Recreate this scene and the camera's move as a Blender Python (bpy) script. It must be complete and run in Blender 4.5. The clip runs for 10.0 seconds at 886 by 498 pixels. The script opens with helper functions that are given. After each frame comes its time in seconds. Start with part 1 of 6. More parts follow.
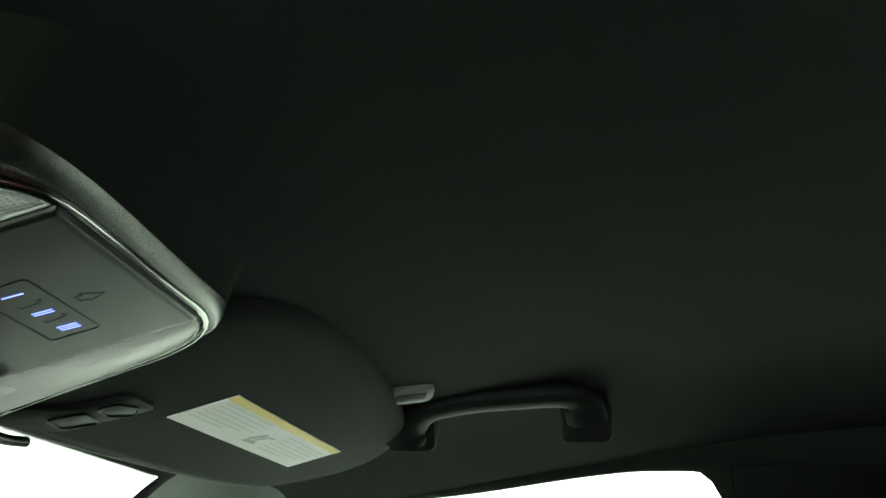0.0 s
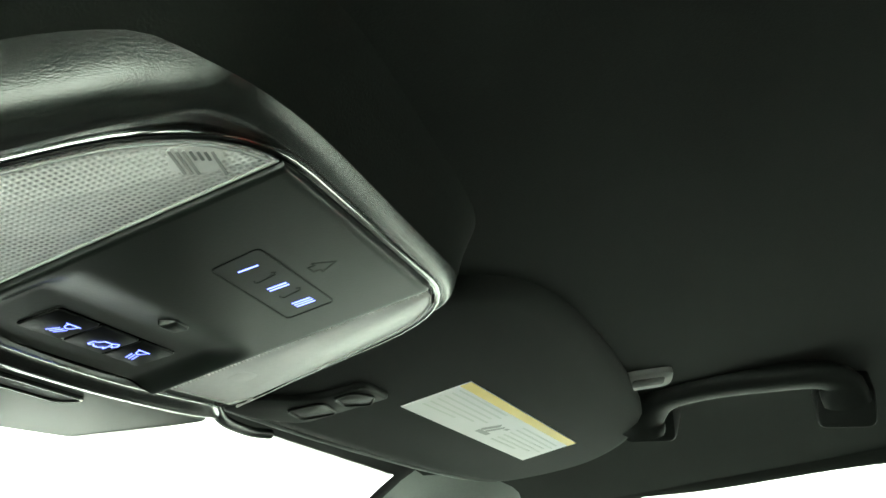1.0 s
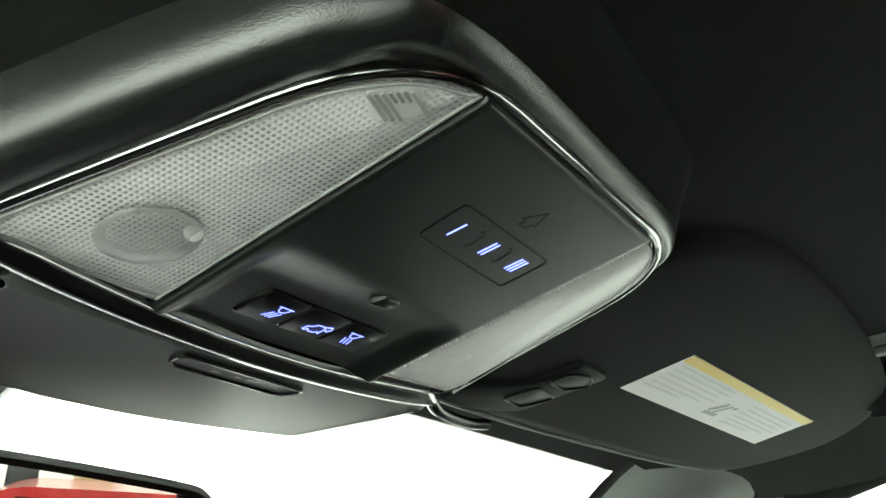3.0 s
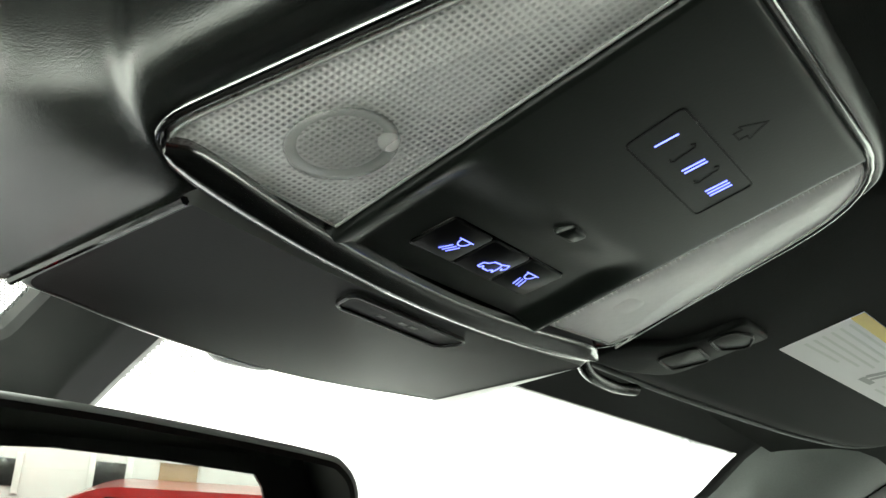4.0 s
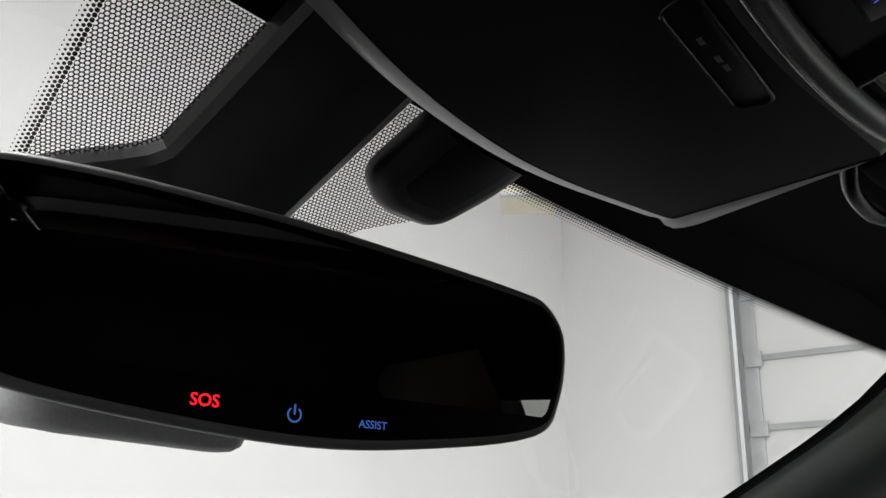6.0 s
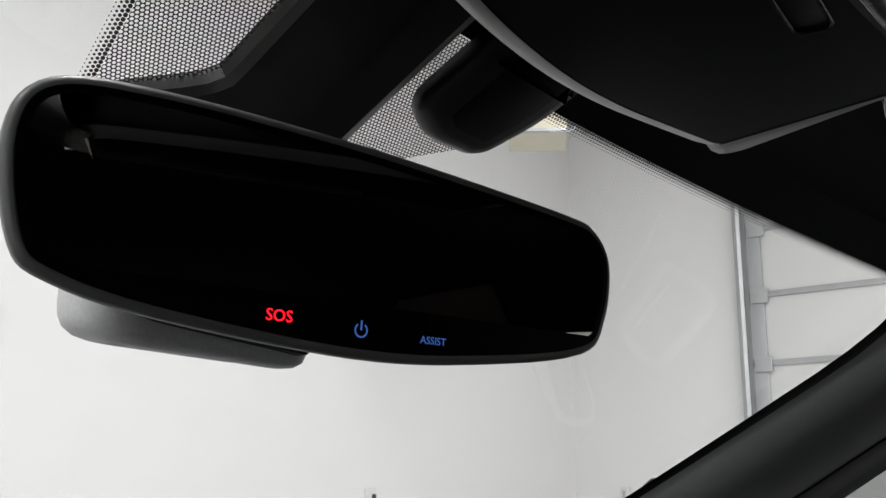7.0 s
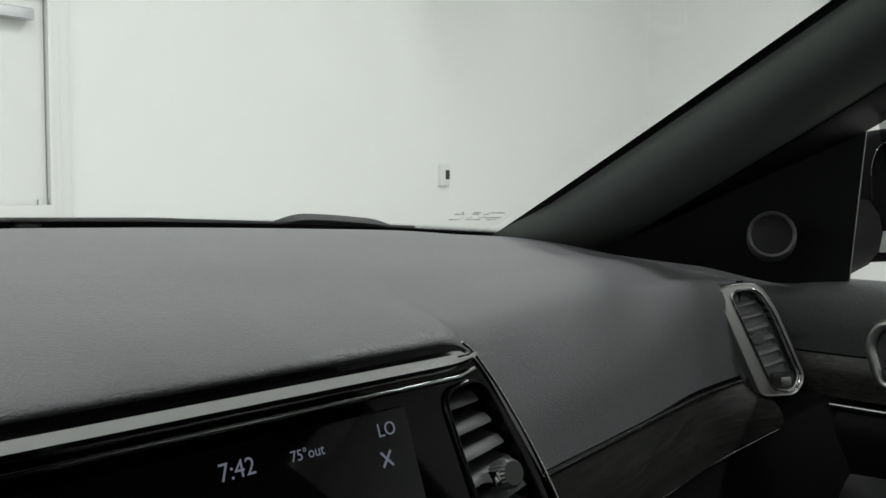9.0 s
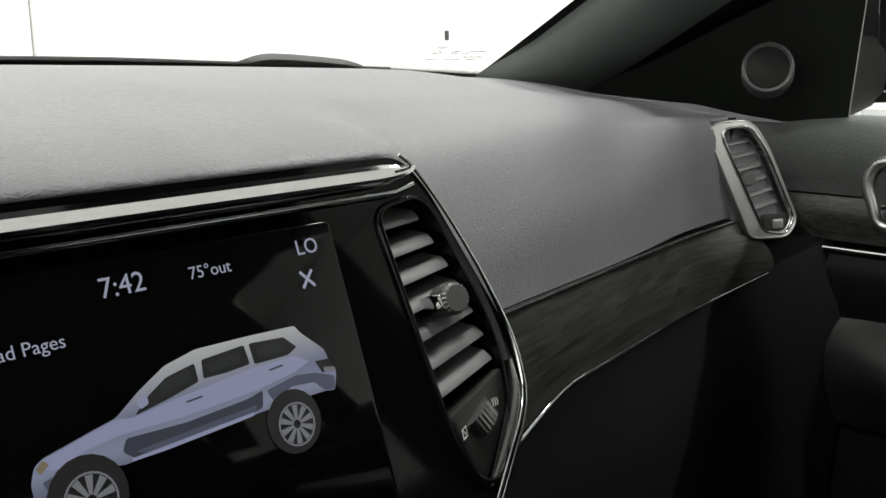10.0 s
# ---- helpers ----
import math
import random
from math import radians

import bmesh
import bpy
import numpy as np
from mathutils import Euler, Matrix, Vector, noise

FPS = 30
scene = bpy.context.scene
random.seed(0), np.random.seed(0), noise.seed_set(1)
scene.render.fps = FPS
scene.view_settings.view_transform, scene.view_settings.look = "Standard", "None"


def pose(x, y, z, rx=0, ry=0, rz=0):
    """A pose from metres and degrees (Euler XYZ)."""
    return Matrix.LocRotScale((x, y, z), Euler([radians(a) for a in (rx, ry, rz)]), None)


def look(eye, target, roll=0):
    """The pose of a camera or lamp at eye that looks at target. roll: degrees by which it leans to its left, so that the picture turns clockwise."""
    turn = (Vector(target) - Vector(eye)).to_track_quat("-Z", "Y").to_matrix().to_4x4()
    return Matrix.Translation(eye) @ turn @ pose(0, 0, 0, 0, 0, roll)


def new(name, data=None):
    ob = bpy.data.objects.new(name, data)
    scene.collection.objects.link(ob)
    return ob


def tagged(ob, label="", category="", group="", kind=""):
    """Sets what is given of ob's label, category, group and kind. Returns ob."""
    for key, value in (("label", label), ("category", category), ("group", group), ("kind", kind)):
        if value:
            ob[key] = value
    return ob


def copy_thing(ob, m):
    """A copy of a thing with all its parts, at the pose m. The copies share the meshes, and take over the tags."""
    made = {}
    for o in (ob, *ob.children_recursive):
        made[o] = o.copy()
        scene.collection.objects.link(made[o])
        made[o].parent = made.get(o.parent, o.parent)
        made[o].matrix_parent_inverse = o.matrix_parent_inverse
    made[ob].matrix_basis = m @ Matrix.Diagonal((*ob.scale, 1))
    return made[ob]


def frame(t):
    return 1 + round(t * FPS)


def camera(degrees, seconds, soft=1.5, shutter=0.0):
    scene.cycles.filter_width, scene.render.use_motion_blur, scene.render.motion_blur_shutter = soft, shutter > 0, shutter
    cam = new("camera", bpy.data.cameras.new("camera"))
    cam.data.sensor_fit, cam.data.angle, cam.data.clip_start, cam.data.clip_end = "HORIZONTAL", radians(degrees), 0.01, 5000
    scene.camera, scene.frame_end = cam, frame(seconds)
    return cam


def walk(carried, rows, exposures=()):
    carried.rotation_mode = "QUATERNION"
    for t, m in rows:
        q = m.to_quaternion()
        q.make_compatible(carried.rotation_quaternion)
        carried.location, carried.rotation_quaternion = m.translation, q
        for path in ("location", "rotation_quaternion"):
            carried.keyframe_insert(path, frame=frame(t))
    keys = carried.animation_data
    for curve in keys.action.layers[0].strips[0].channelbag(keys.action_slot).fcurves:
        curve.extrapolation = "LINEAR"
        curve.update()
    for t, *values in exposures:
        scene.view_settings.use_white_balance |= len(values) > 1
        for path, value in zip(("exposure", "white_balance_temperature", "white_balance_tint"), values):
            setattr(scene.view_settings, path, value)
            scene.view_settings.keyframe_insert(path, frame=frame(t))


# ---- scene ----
cam = camera(50.0, 10.0)
PATH = [
    (0, (-0.254, -0.202, 1.544), (1.625, -0.004, 2.2), 0.9),
    (0.5, (-0.249, -0.19, 1.543), (1.588, 0.243, 2.205), 0.9),
    (1, (-0.23, -0.189, 1.537), (1.551, 0.436, 2.199), 1.4),
    (1.5, (-0.216, -0.184, 1.535), (1.505, 0.588, 2.199), 1.1),
    (2, (-0.212, -0.177, 1.533), (1.462, 0.688, 2.203), 1.1),
    (3.5, (-0.212, -0.166, 1.525), (1.361, 0.863, 2.209), -0.5),
    (4, (-0.206, -0.132, 1.518), (1.321, 0.963, 2.203), 0.2),
    (4.2, (-0.202, -0.115, 1.513), (1.309, 1.001, 2.199), 0.6),
    (4.5, (-0.197, -0.088, 1.501), (1.298, 1.053, 2.181), 0.8),
    (5, (-0.182, -0.061, 1.49), (1.297, 1.096, 2.179), 0.9),
    (5.5, (-0.182, -0.045, 1.483), (1.303, 1.119, 2.146), 0.9),
    (7, (-0.208, -0.031, 1.471), (1.306, 1.175, 1.972), 0.9),
    (7.5, (-0.188, -0.021, 1.449), (1.341, 1.22, 1.801), 0.9),
    (7.8, (-0.179, -0.011, 1.42), (1.318, 1.265, 1.633), 0.4),
    (8, (-0.193, 0.0, 1.406), (1.29, 1.286, 1.561), 0.2),
    (8.2, (-0.204, 0.006, 1.389), (1.288, 1.321, 1.491), 0.5),
    (8.6, (-0.206, 0.003, 1.38), (1.274, 1.348, 1.355), 0.4),
    (9, (-0.182, -0.001, 1.381), (1.288, 1.348, 1.242), 0.4),
    (9.5, (-0.15, -0.001, 1.352), (1.305, 1.344, 1.077), -0.1),
    (10, (-0.131, 0.007, 1.351), (1.304, 1.338, 0.938), -0.4),
]
EXPOSURES = [(0.0, 0.82, 6500, -20), (0.5, 1.24, 6500, -18), (1.0, 1.40, 6500, -15), (1.5, 1.50, 6500, -12), (2.0, 1.34, 6500, -10), (4.0, 0.78, 6500, -3), (4.5, 0.05, 6500, 0), (5.0, -1.4, 6400, 8), (5.5, -1.95, 6300, 11), (7.0, -2.2, 6250, 13),
             (7.6, -2.45, 6300, 13), (8.2, -2.82, 6400, 10), (8.6, -2.65, 6350, 7), (9.0, -2.4, 6250, 4), (9.5, -2.0, 6350, 5), (10.0, -1.2, 6450, 5)]
walk(cam, [(t, look(eye, target, roll)) for t, eye, target, roll in PATH], EXPOSURES)

# ---- world and light: a white service garage lit by ceiling strips ----
world = bpy.data.worlds.new("world")
scene.world = world
world.use_nodes = True
world.node_tree.nodes["Background"].inputs[0].default_value = (0.8, 0.85, 0.9, 1)
world.node_tree.nodes["Background"].inputs[1].default_value = 0.05
LAMP_POWER = 420.0


# ---- materials ----
def material(name, colour, rough=0.5, metal=0.0, spec=0.5, grain=0.0, scale=300.0, bump=0.0, kind="noise", dist=0.0004, stains=0.0, coat=0.0):
    m = bpy.data.materials.new(name)
    m.use_nodes = True
    nt = m.node_tree
    b = nt.nodes["Principled BSDF"]
    b.inputs["Base Color"].default_value = (*colour, 1)
    b.inputs["Roughness"].default_value = rough
    b.inputs["Metallic"].default_value = metal
    b.inputs["Specular IOR Level"].default_value = spec
    b.inputs["Coat Weight"].default_value = coat
    b.inputs["Coat Roughness"].default_value = 0.05
    co = nt.nodes.new("ShaderNodeTexCoord")
    if grain or bump:
        if kind == "noise":
            tex = nt.nodes.new("ShaderNodeTexNoise")
            tex.inputs["Detail"].default_value = 3
            out = tex.outputs["Fac"]
        else:
            tex = nt.nodes.new("ShaderNodeTexNoise")       # winding creases where the noise crosses its mean
            tex.inputs["Detail"].default_value = 2.5
            tex.inputs["Distortion"].default_value = 0.8
            fold = nt.nodes.new("ShaderNodeMath")
            fold.operation = "PINGPONG"
            fold.inputs[1].default_value = 0.10
            nt.links.new(tex.outputs["Fac"], fold.inputs[0])
            rng = nt.nodes.new("ShaderNodeMapRange")
            rng.inputs["From Max"].default_value = 0.07
            nt.links.new(fold.outputs[0], rng.inputs["Value"])
            out = rng.outputs["Result"]
        tex.inputs["Scale"].default_value = scale
        nt.links.new(co.outputs["Object"], tex.inputs["Vector"])
        if bump:
            bp = nt.nodes.new("ShaderNodeBump")
            bp.inputs["Strength"].default_value = bump
            bp.inputs["Distance"].default_value = dist
            nt.links.new(out, bp.inputs["Height"])
            nt.links.new(bp.outputs["Normal"], b.inputs["Normal"])
        if grain or stains:
            big = nt.nodes.new("ShaderNodeTexNoise")
            big.inputs["Scale"].default_value = 7.0
            big.inputs["Detail"].default_value = 5
            nt.links.new(co.outputs["Object"], big.inputs["Vector"])
            mul = nt.nodes.new("ShaderNodeMath")
            mul.operation = "MULTIPLY_ADD"
            mul.inputs[1].default_value = grain
            mul.inputs[2].default_value = 1.0 - grain / 2
            nt.links.new(out, mul.inputs[0])
            mul2 = nt.nodes.new("ShaderNodeMath")
            mul2.operation = "MULTIPLY_ADD"
            mul2.inputs[1].default_value = stains
            mul2.inputs[2].default_value = 1.0 - stains / 2
            nt.links.new(big.outputs["Fac"], mul2.inputs[0])
            both = nt.nodes.new("ShaderNodeMath")
            both.operation = "MULTIPLY"
            nt.links.new(mul.outputs[0], both.inputs[0])
            nt.links.new(mul2.outputs[0], both.inputs[1])
            mix = nt.nodes.new("ShaderNodeVectorMath")
            mix.operation = "SCALE"
            mix.inputs[0].default_value = colour
            nt.links.new(both.outputs[0], mix.inputs["Scale"])
            nt.links.new(mix.outputs[0], b.inputs["Base Color"])
    return m


def glowing(name, colour, strength):
    m = bpy.data.materials.new(name)
    m.use_nodes = True
    b = m.node_tree.nodes["Principled BSDF"]
    b.inputs["Base Color"].default_value = (0.02, 0.02, 0.02, 1)
    b.inputs["Emission Color"].default_value = (*colour, 1)
    b.inputs["Emission Strength"].default_value = strength
    return m


def pane_material(name, tint=(1, 1, 1), gloss=1.0):
    m = bpy.data.materials.new(name)
    m.use_nodes = True
    nt = m.node_tree
    nt.nodes.remove(nt.nodes["Principled BSDF"])
    tr, gl, mx, lw, pw, ma = (nt.nodes.new(k) for k in ("ShaderNodeBsdfTransparent", "ShaderNodeBsdfGlossy", "ShaderNodeMixShader", "ShaderNodeLayerWeight", "ShaderNodeMath", "ShaderNodeMath"))
    tr.inputs["Color"].default_value = (*tint, 1)
    gl.inputs["Roughness"].default_value = 0.0
    pw.operation, ma.operation = "POWER", "MULTIPLY_ADD"
    pw.inputs[1].default_value = 5.0
    ma.inputs[1].default_value, ma.inputs[2].default_value = 0.6 * gloss, 0.05 * gloss
    lw.inputs["Blend"].default_value = 0.5
    nt.links.new(lw.outputs["Facing"], pw.inputs[0])
    nt.links.new(pw.outputs[0], ma.inputs[0])
    nt.links.new(ma.outputs[0], mx.inputs[0])
    nt.links.new(tr.outputs[0], mx.inputs[1])
    nt.links.new(gl.outputs[0], mx.inputs[2])
    nt.links.new(mx.outputs[0], nt.nodes["Material Output"].inputs["Surface"])
    return m


def wood_material():
    m = material("dark_open_pore_wood", (0.03, 0.03, 0.028), 0.42, spec=0.35)
    nt = m.node_tree
    b = nt.nodes["Principled BSDF"]
    co, mp, tx, rp, bp = (nt.nodes.new(k) for k in ("ShaderNodeTexCoord", "ShaderNodeMapping", "ShaderNodeTexNoise", "ShaderNodeValToRGB", "ShaderNodeBump"))
    mp.inputs["Scale"].default_value = (6, 60, 260)
    tx.inputs["Scale"].default_value = 1.6
    tx.inputs["Detail"].default_value = 8
    tx.inputs["Distortion"].default_value = 0.4
    nt.links.new(co.outputs["Object"], mp.inputs[0])
    nt.links.new(mp.outputs[0], tx.inputs["Vector"])
    nt.links.new(tx.outputs["Fac"], rp.inputs[0])
    rp.color_ramp.elements[0].position, rp.color_ramp.elements[0].color = 0.35, (0.008, 0.0085, 0.0075, 1)
    rp.color_ramp.elements[1].position, rp.color_ramp.elements[1].color = 0.68, (0.038, 0.038, 0.034, 1)
    nt.links.new(rp.outputs[0], b.inputs["Base Color"])
    bp.inputs["Strength"].default_value, bp.inputs["Distance"].default_value = 0.4, 0.0003
    nt.links.new(tx.outputs["Fac"], bp.inputs["Height"])
    nt.links.new(bp.outputs[0], b.inputs["Normal"])
    return m


def prism_lens_material():
    """Moulded lamp lens: a lattice of small pillows, two lattice steps to a mesh unit."""
    m = material("ribbed_lamp_lens", (0.62, 0.61, 0.60), 0.2, spec=1.0)
    nt = m.node_tree
    b = nt.nodes["Principled BSDF"]
    uv, sep = nt.nodes.new("ShaderNodeUVMap"), nt.nodes.new("ShaderNodeSeparateXYZ")
    nt.links.new(uv.outputs[0], sep.inputs[0])
    waves = []
    for axis in (0, 1):
        k, s, a = (nt.nodes.new("ShaderNodeMath") for _ in range(3))
        k.operation, s.operation, a.operation = "MULTIPLY", "SINE", "MULTIPLY_ADD"
        k.inputs[1].default_value = 2 * math.pi / 0.0016
        a.inputs[1].default_value, a.inputs[2].default_value = 0.5, 0.5
        nt.links.new(sep.outputs[axis], k.inputs[0])
        nt.links.new(k.outputs[0], s.inputs[0])
        nt.links.new(s.outputs[0], a.inputs[0])
        waves.append(a)
    prod = nt.nodes.new("ShaderNodeMath")
    prod.operation = "MULTIPLY"
    nt.links.new(waves[0].outputs[0], prod.inputs[0])
    nt.links.new(waves[1].outputs[0], prod.inputs[1])
    big = nt.nodes.new("ShaderNodeTexNoise")
    big.inputs["Scale"].default_value = 45
    nt.links.new(uv.outputs[0], big.inputs["Vector"])
    patch = nt.nodes.new("ShaderNodeMapRange")
    patch.inputs["From Min"].default_value, patch.inputs["From Max"].default_value = 0.38, 0.62
    patch.inputs["To Min"].default_value = 0.18
    nt.links.new(big.outputs["Fac"], patch.inputs["Value"])
    dip = nt.nodes.new("ShaderNodeMath")
    dip.operation = "MULTIPLY"
    nt.links.new(prod.outputs[0], dip.inputs[0])
    nt.links.new(patch.outputs["Result"], dip.inputs[1])
    rp = nt.nodes.new("ShaderNodeValToRGB")
    rp.color_ramp.elements[0].position, rp.color_ramp.elements[0].color = 0.0, (1.0, 0.98, 0.97, 1)
    rp.color_ramp.elements[1].position, rp.color_ramp.elements[1].color = 0.75, (0.42, 0.41, 0.41, 1)
    step = rp.color_ramp.elements.new(0.16)
    step.color = (0.94, 0.91, 0.91, 1)
    nt.links.new(dip.outputs[0], rp.inputs[0])
    nt.links.new(rp.outputs[0], b.inputs["Base Color"])
    bp = nt.nodes.new("ShaderNodeBump")
    bp.inputs["Strength"].default_value, bp.inputs["Distance"].default_value, bp.invert = 0.55, 0.0006, True
    nt.links.new(prod.outputs[0], bp.inputs["Height"])
    nt.links.new(bp.outputs[0], b.inputs["Normal"])
    return m


def dot_screen_material(name, pitch, fade=False):
    """Black ceramic print with round clear holes; u, v in metres. fade: the print thins out to dots as v runs from 0 to 1 cm."""
    m = bpy.data.materials.new(name)
    m.use_nodes = True
    nt = m.node_tree
    b = nt.nodes["Principled BSDF"]
    b.inputs["Base Color"].default_value = (0.006, 0.006, 0.006, 1)
    b.inputs["Roughness"].default_value = 0.35
    uv, sep = nt.nodes.new("ShaderNodeUVMap"), nt.nodes.new("ShaderNodeSeparateXYZ")
    nt.links.new(uv.outputs[0], sep.inputs[0])

    def op(kind, x, y=None, z=None):
        n = nt.nodes.new("ShaderNodeMath")
        n.operation = kind
        for i, v in enumerate((x, y, z)):
            if v is None:
                continue
            if isinstance(v, (int, float)):
                n.inputs[i].default_value = v
            else:
                nt.links.new(v, n.inputs[i])
        return n.outputs[0]

    v = op("DIVIDE", sep.outputs[1], pitch * 0.866)
    row = op("FLOOR", v)
    u = op("ADD", op("DIVIDE", sep.outputs[0], pitch), op("MULTIPLY", row, 0.5))
    du = op("SUBTRACT", op("FRACT", u), 0.5)
    dv = op("MULTIPLY", op("SUBTRACT", op("FRACT", v), 0.5), 0.866)
    r = op("SQRT", op("ADD", op("MULTIPLY", du, du), op("MULTIPLY", dv, dv)))
    if fade:
        # black dots that shrink downwards
        hole = op("GREATER_THAN", r, op("SUBTRACT", 0.47, op("MULTIPLY", row, 0.10)))
    else:
        hole = op("LESS_THAN", r, 0.37)
    tr, mx = nt.nodes.new("ShaderNodeBsdfTransparent"), nt.nodes.new("ShaderNodeMixShader")
    nt.links.new(hole, mx.inputs[0])
    nt.links.new(b.outputs[0], mx.inputs[1])
    nt.links.new(tr.outputs[0], mx.inputs[2])
    nt.links.new(mx.outputs[0], nt.nodes["Material Output"].inputs["Surface"])
    return m


FABRIC = material("black_headliner_fabric", (0.0088, 0.0096, 0.0083), 0.95, spec=0.12, grain=0.7, scale=1400, bump=0.3, dist=0.0004, stains=0.25)
VISOR = material("black_visor_cloth", (0.0085, 0.0092, 0.0082), 0.9, spec=0.18, grain=0.4, scale=1100, bump=0.4, dist=0.0004, stains=0.2)
GRAINED = material("grained_black_plastic", (0.012, 0.0135, 0.012), 0.27, spec=0.85, grain=0.3, scale=2300, bump=0.24, dist=0.0003, stains=0.15)
SATIN = material("satin_black_plastic", (0.016, 0.0175, 0.016), 0.48, spec=0.38, grain=0.25, scale=700, bump=0.12, dist=0.0002, stains=0.2)
NOSE = material("smooth_dark_plastic", (0.0018, 0.0021, 0.0018), 0.45, spec=0.11, grain=0.2, scale=800, bump=0.08, dist=0.0002, stains=0.2)
# paler than the cover itself: windscreen light on the bevel as colour
LIPSHEEN = material("sheen_grey_edge", (0.105, 0.108, 0.105), 0.3, spec=0.6)
PANEL = material("soft_black_panel", (0.0088, 0.0112, 0.0091), 0.28, spec=0.30, grain=0.2, scale=900, bump=0.1, dist=0.0002, stains=0.2)
MATT = material("matt_dark_plastic", (0.036, 0.039, 0.036), 0.56, spec=0.36, grain=0.3, scale=800, bump=0.25, dist=0.0003, stains=0.2)
LEATHER = material("black_leather_pad", (0.118, 0.1165, 0.124), 0.5, spec=0.5, grain=0.12, scale=210, bump=0.42, kind="leather", dist=0.0005, stains=0.2)
DOORSKIN = material("black_leather_door_skin", (0.047, 0.050, 0.049), 0.55, spec=0.35, grain=0.12, scale=210, bump=0.4, kind="leather", dist=0.0005, stains=0.2)
GLOSS = material("piano_black", (0.003, 0.003, 0.003), 0.05, spec=0.24)
SLAT = material("grey_vent_plastic", (0.19, 0.19, 0.195), 0.45, spec=0.4, grain=0.1, scale=500)
DARKSLAT = material("dark_vent_plastic", (0.065, 0.066, 0.065), 0.42, spec=0.45, grain=0.1, scale=500)
MIDSLAT = material("mid_vent_plastic", (0.085, 0.085, 0.085), 0.42, spec=0.45, grain=0.1, scale=500)
DARKGLOSS = material("dark_gloss_plastic", (0.012, 0.012, 0.012), 0.2, spec=0.5)
CHROME = material("chrome", (0.72, 0.72, 0.72), 0.09, metal=1.0)
BRUSHED = material("brushed_aluminium", (0.46, 0.46, 0.45), 0.38, metal=1.0, grain=0.2, scale=800, bump=0.05)
WOOD = wood_material()
LENS = prism_lens_material()
CLEAR = material("frosted_lamp_lens", (0.80, 0.78, 0.78), 0.34, spec=1.0, grain=0.15, scale=400, bump=0.2, dist=0.0003)
DOME = material("clear_dome_lens", (0.44, 0.44, 0.43), 0.10, spec=0.8, grain=0.25, scale=120)
FROSTGREY = material("frosted_grey_inner_lens", (0.40, 0.40, 0.395), 0.4, grain=0.4, scale=200)


def see_through(m, k):
    """Lets a share k of the light straight through."""
    nt = m.node_tree
    tr, mx = nt.nodes.new("ShaderNodeBsdfTransparent"), nt.nodes.new("ShaderNodeMixShader")
    mx.inputs[0].default_value = k
    nt.links.new(nt.nodes["Principled BSDF"].outputs[0], mx.inputs[1])
    nt.links.new(tr.outputs[0], mx.inputs[2])
    nt.links.new(mx.outputs[0], nt.nodes["Material Output"].inputs["Surface"])


see_through(DOME, 0.55)
WELLGREY = material("shaded_grey_bulb_well", (0.24, 0.24, 0.24), 0.5, grain=0.5, scale=250)
PAPER = material("white_label_paper", (0.78, 0.76, 0.77), 0.5, grain=0.06, scale=60, stains=0.08)
YELLOW = material("yellow_label_print", (0.75, 0.55, 0.08), 0.5)
GREYINK = material("grey_label_print", (0.40, 0.40, 0.40), 0.6)
PALEINK = material("pale_grey_label_print", (0.66, 0.66, 0.64), 0.6)
BLUE = glowing("blue_key_light", (0.16, 0.18, 1.0), 2.6)
DIMBLUE = glowing("dim_blue_key_light", (0.12, 0.30, 1.0), 1.6)
RED = glowing("red_key_light", (1.0, 0.01, 0.02), 9.0)
WHITEGLOW = glowing("white_screen_text", (0.55, 0.56, 0.72), 1.0)
PANE = pane_material("windscreen_glass", (0.97, 0.985, 0.975), 0.8)
TINTPANE = pane_material("side_glass", (0.93, 0.95, 0.94), 0.8)
RIMCHROME = material("smoked_chrome", (0.30, 0.30, 0.30), 0.14, metal=1.0)
SOFTCHROME = material("satin_chrome", (0.34, 0.34, 0.34), 0.27, metal=1.0)
BAND = material("black_chrome", (0.32, 0.32, 0.32), 0.17, metal=1.0)
BARCHROME = material("dark_chrome", (0.48, 0.48, 0.48), 0.08, metal=1.0)
DIMMIRROR = material("tinted_mirror_glass", (0.19, 0.20, 0.195), 0.01, metal=1.0)
CLIPGREY = material("mid_grey_plastic", (0.12, 0.12, 0.117), 0.5, grain=0.1, scale=300)
MIRROR = material("mirror_glass", (0.46, 0.465, 0.45), 0.01, metal=1.0)
FRIT = material("black_ceramic_print", (0.0025, 0.0025, 0.0025), 0.6, spec=0.1)
DOTS = dot_screen_material("dotted_ceramic_print", 0.0019)
PRIVACY = pane_material("privacy_glass", (0.40, 0.42, 0.41), 0.8)
DARKPANE = pane_material("grey_side_glass", (0.38, 0.40, 0.39), 0.2)
REARPANE = pane_material("tinted_rear_glass", (0.28, 0.29, 0.28), 0.8)
BLACKBAND = material("black_mirror_band", (0.0022, 0.0022, 0.0022), 0.3, spec=0.14)
HOUSING = material("satin_mirror_housing", (0.17, 0.175, 0.17), 0.36, spec=0.5, grain=0.15, scale=700)
SAIL = material("grained_corner_plastic", (0.021, 0.024, 0.021), 0.6, spec=0.25, grain=0.3, scale=700, bump=0.2, dist=0.0003, stains=0.2)
COVER = material("smooth_black_cover", (0.010, 0.011, 0.010), 0.42, spec=0.5, grain=0.2, scale=700, bump=0.06, dist=0.0002, stains=0.2)
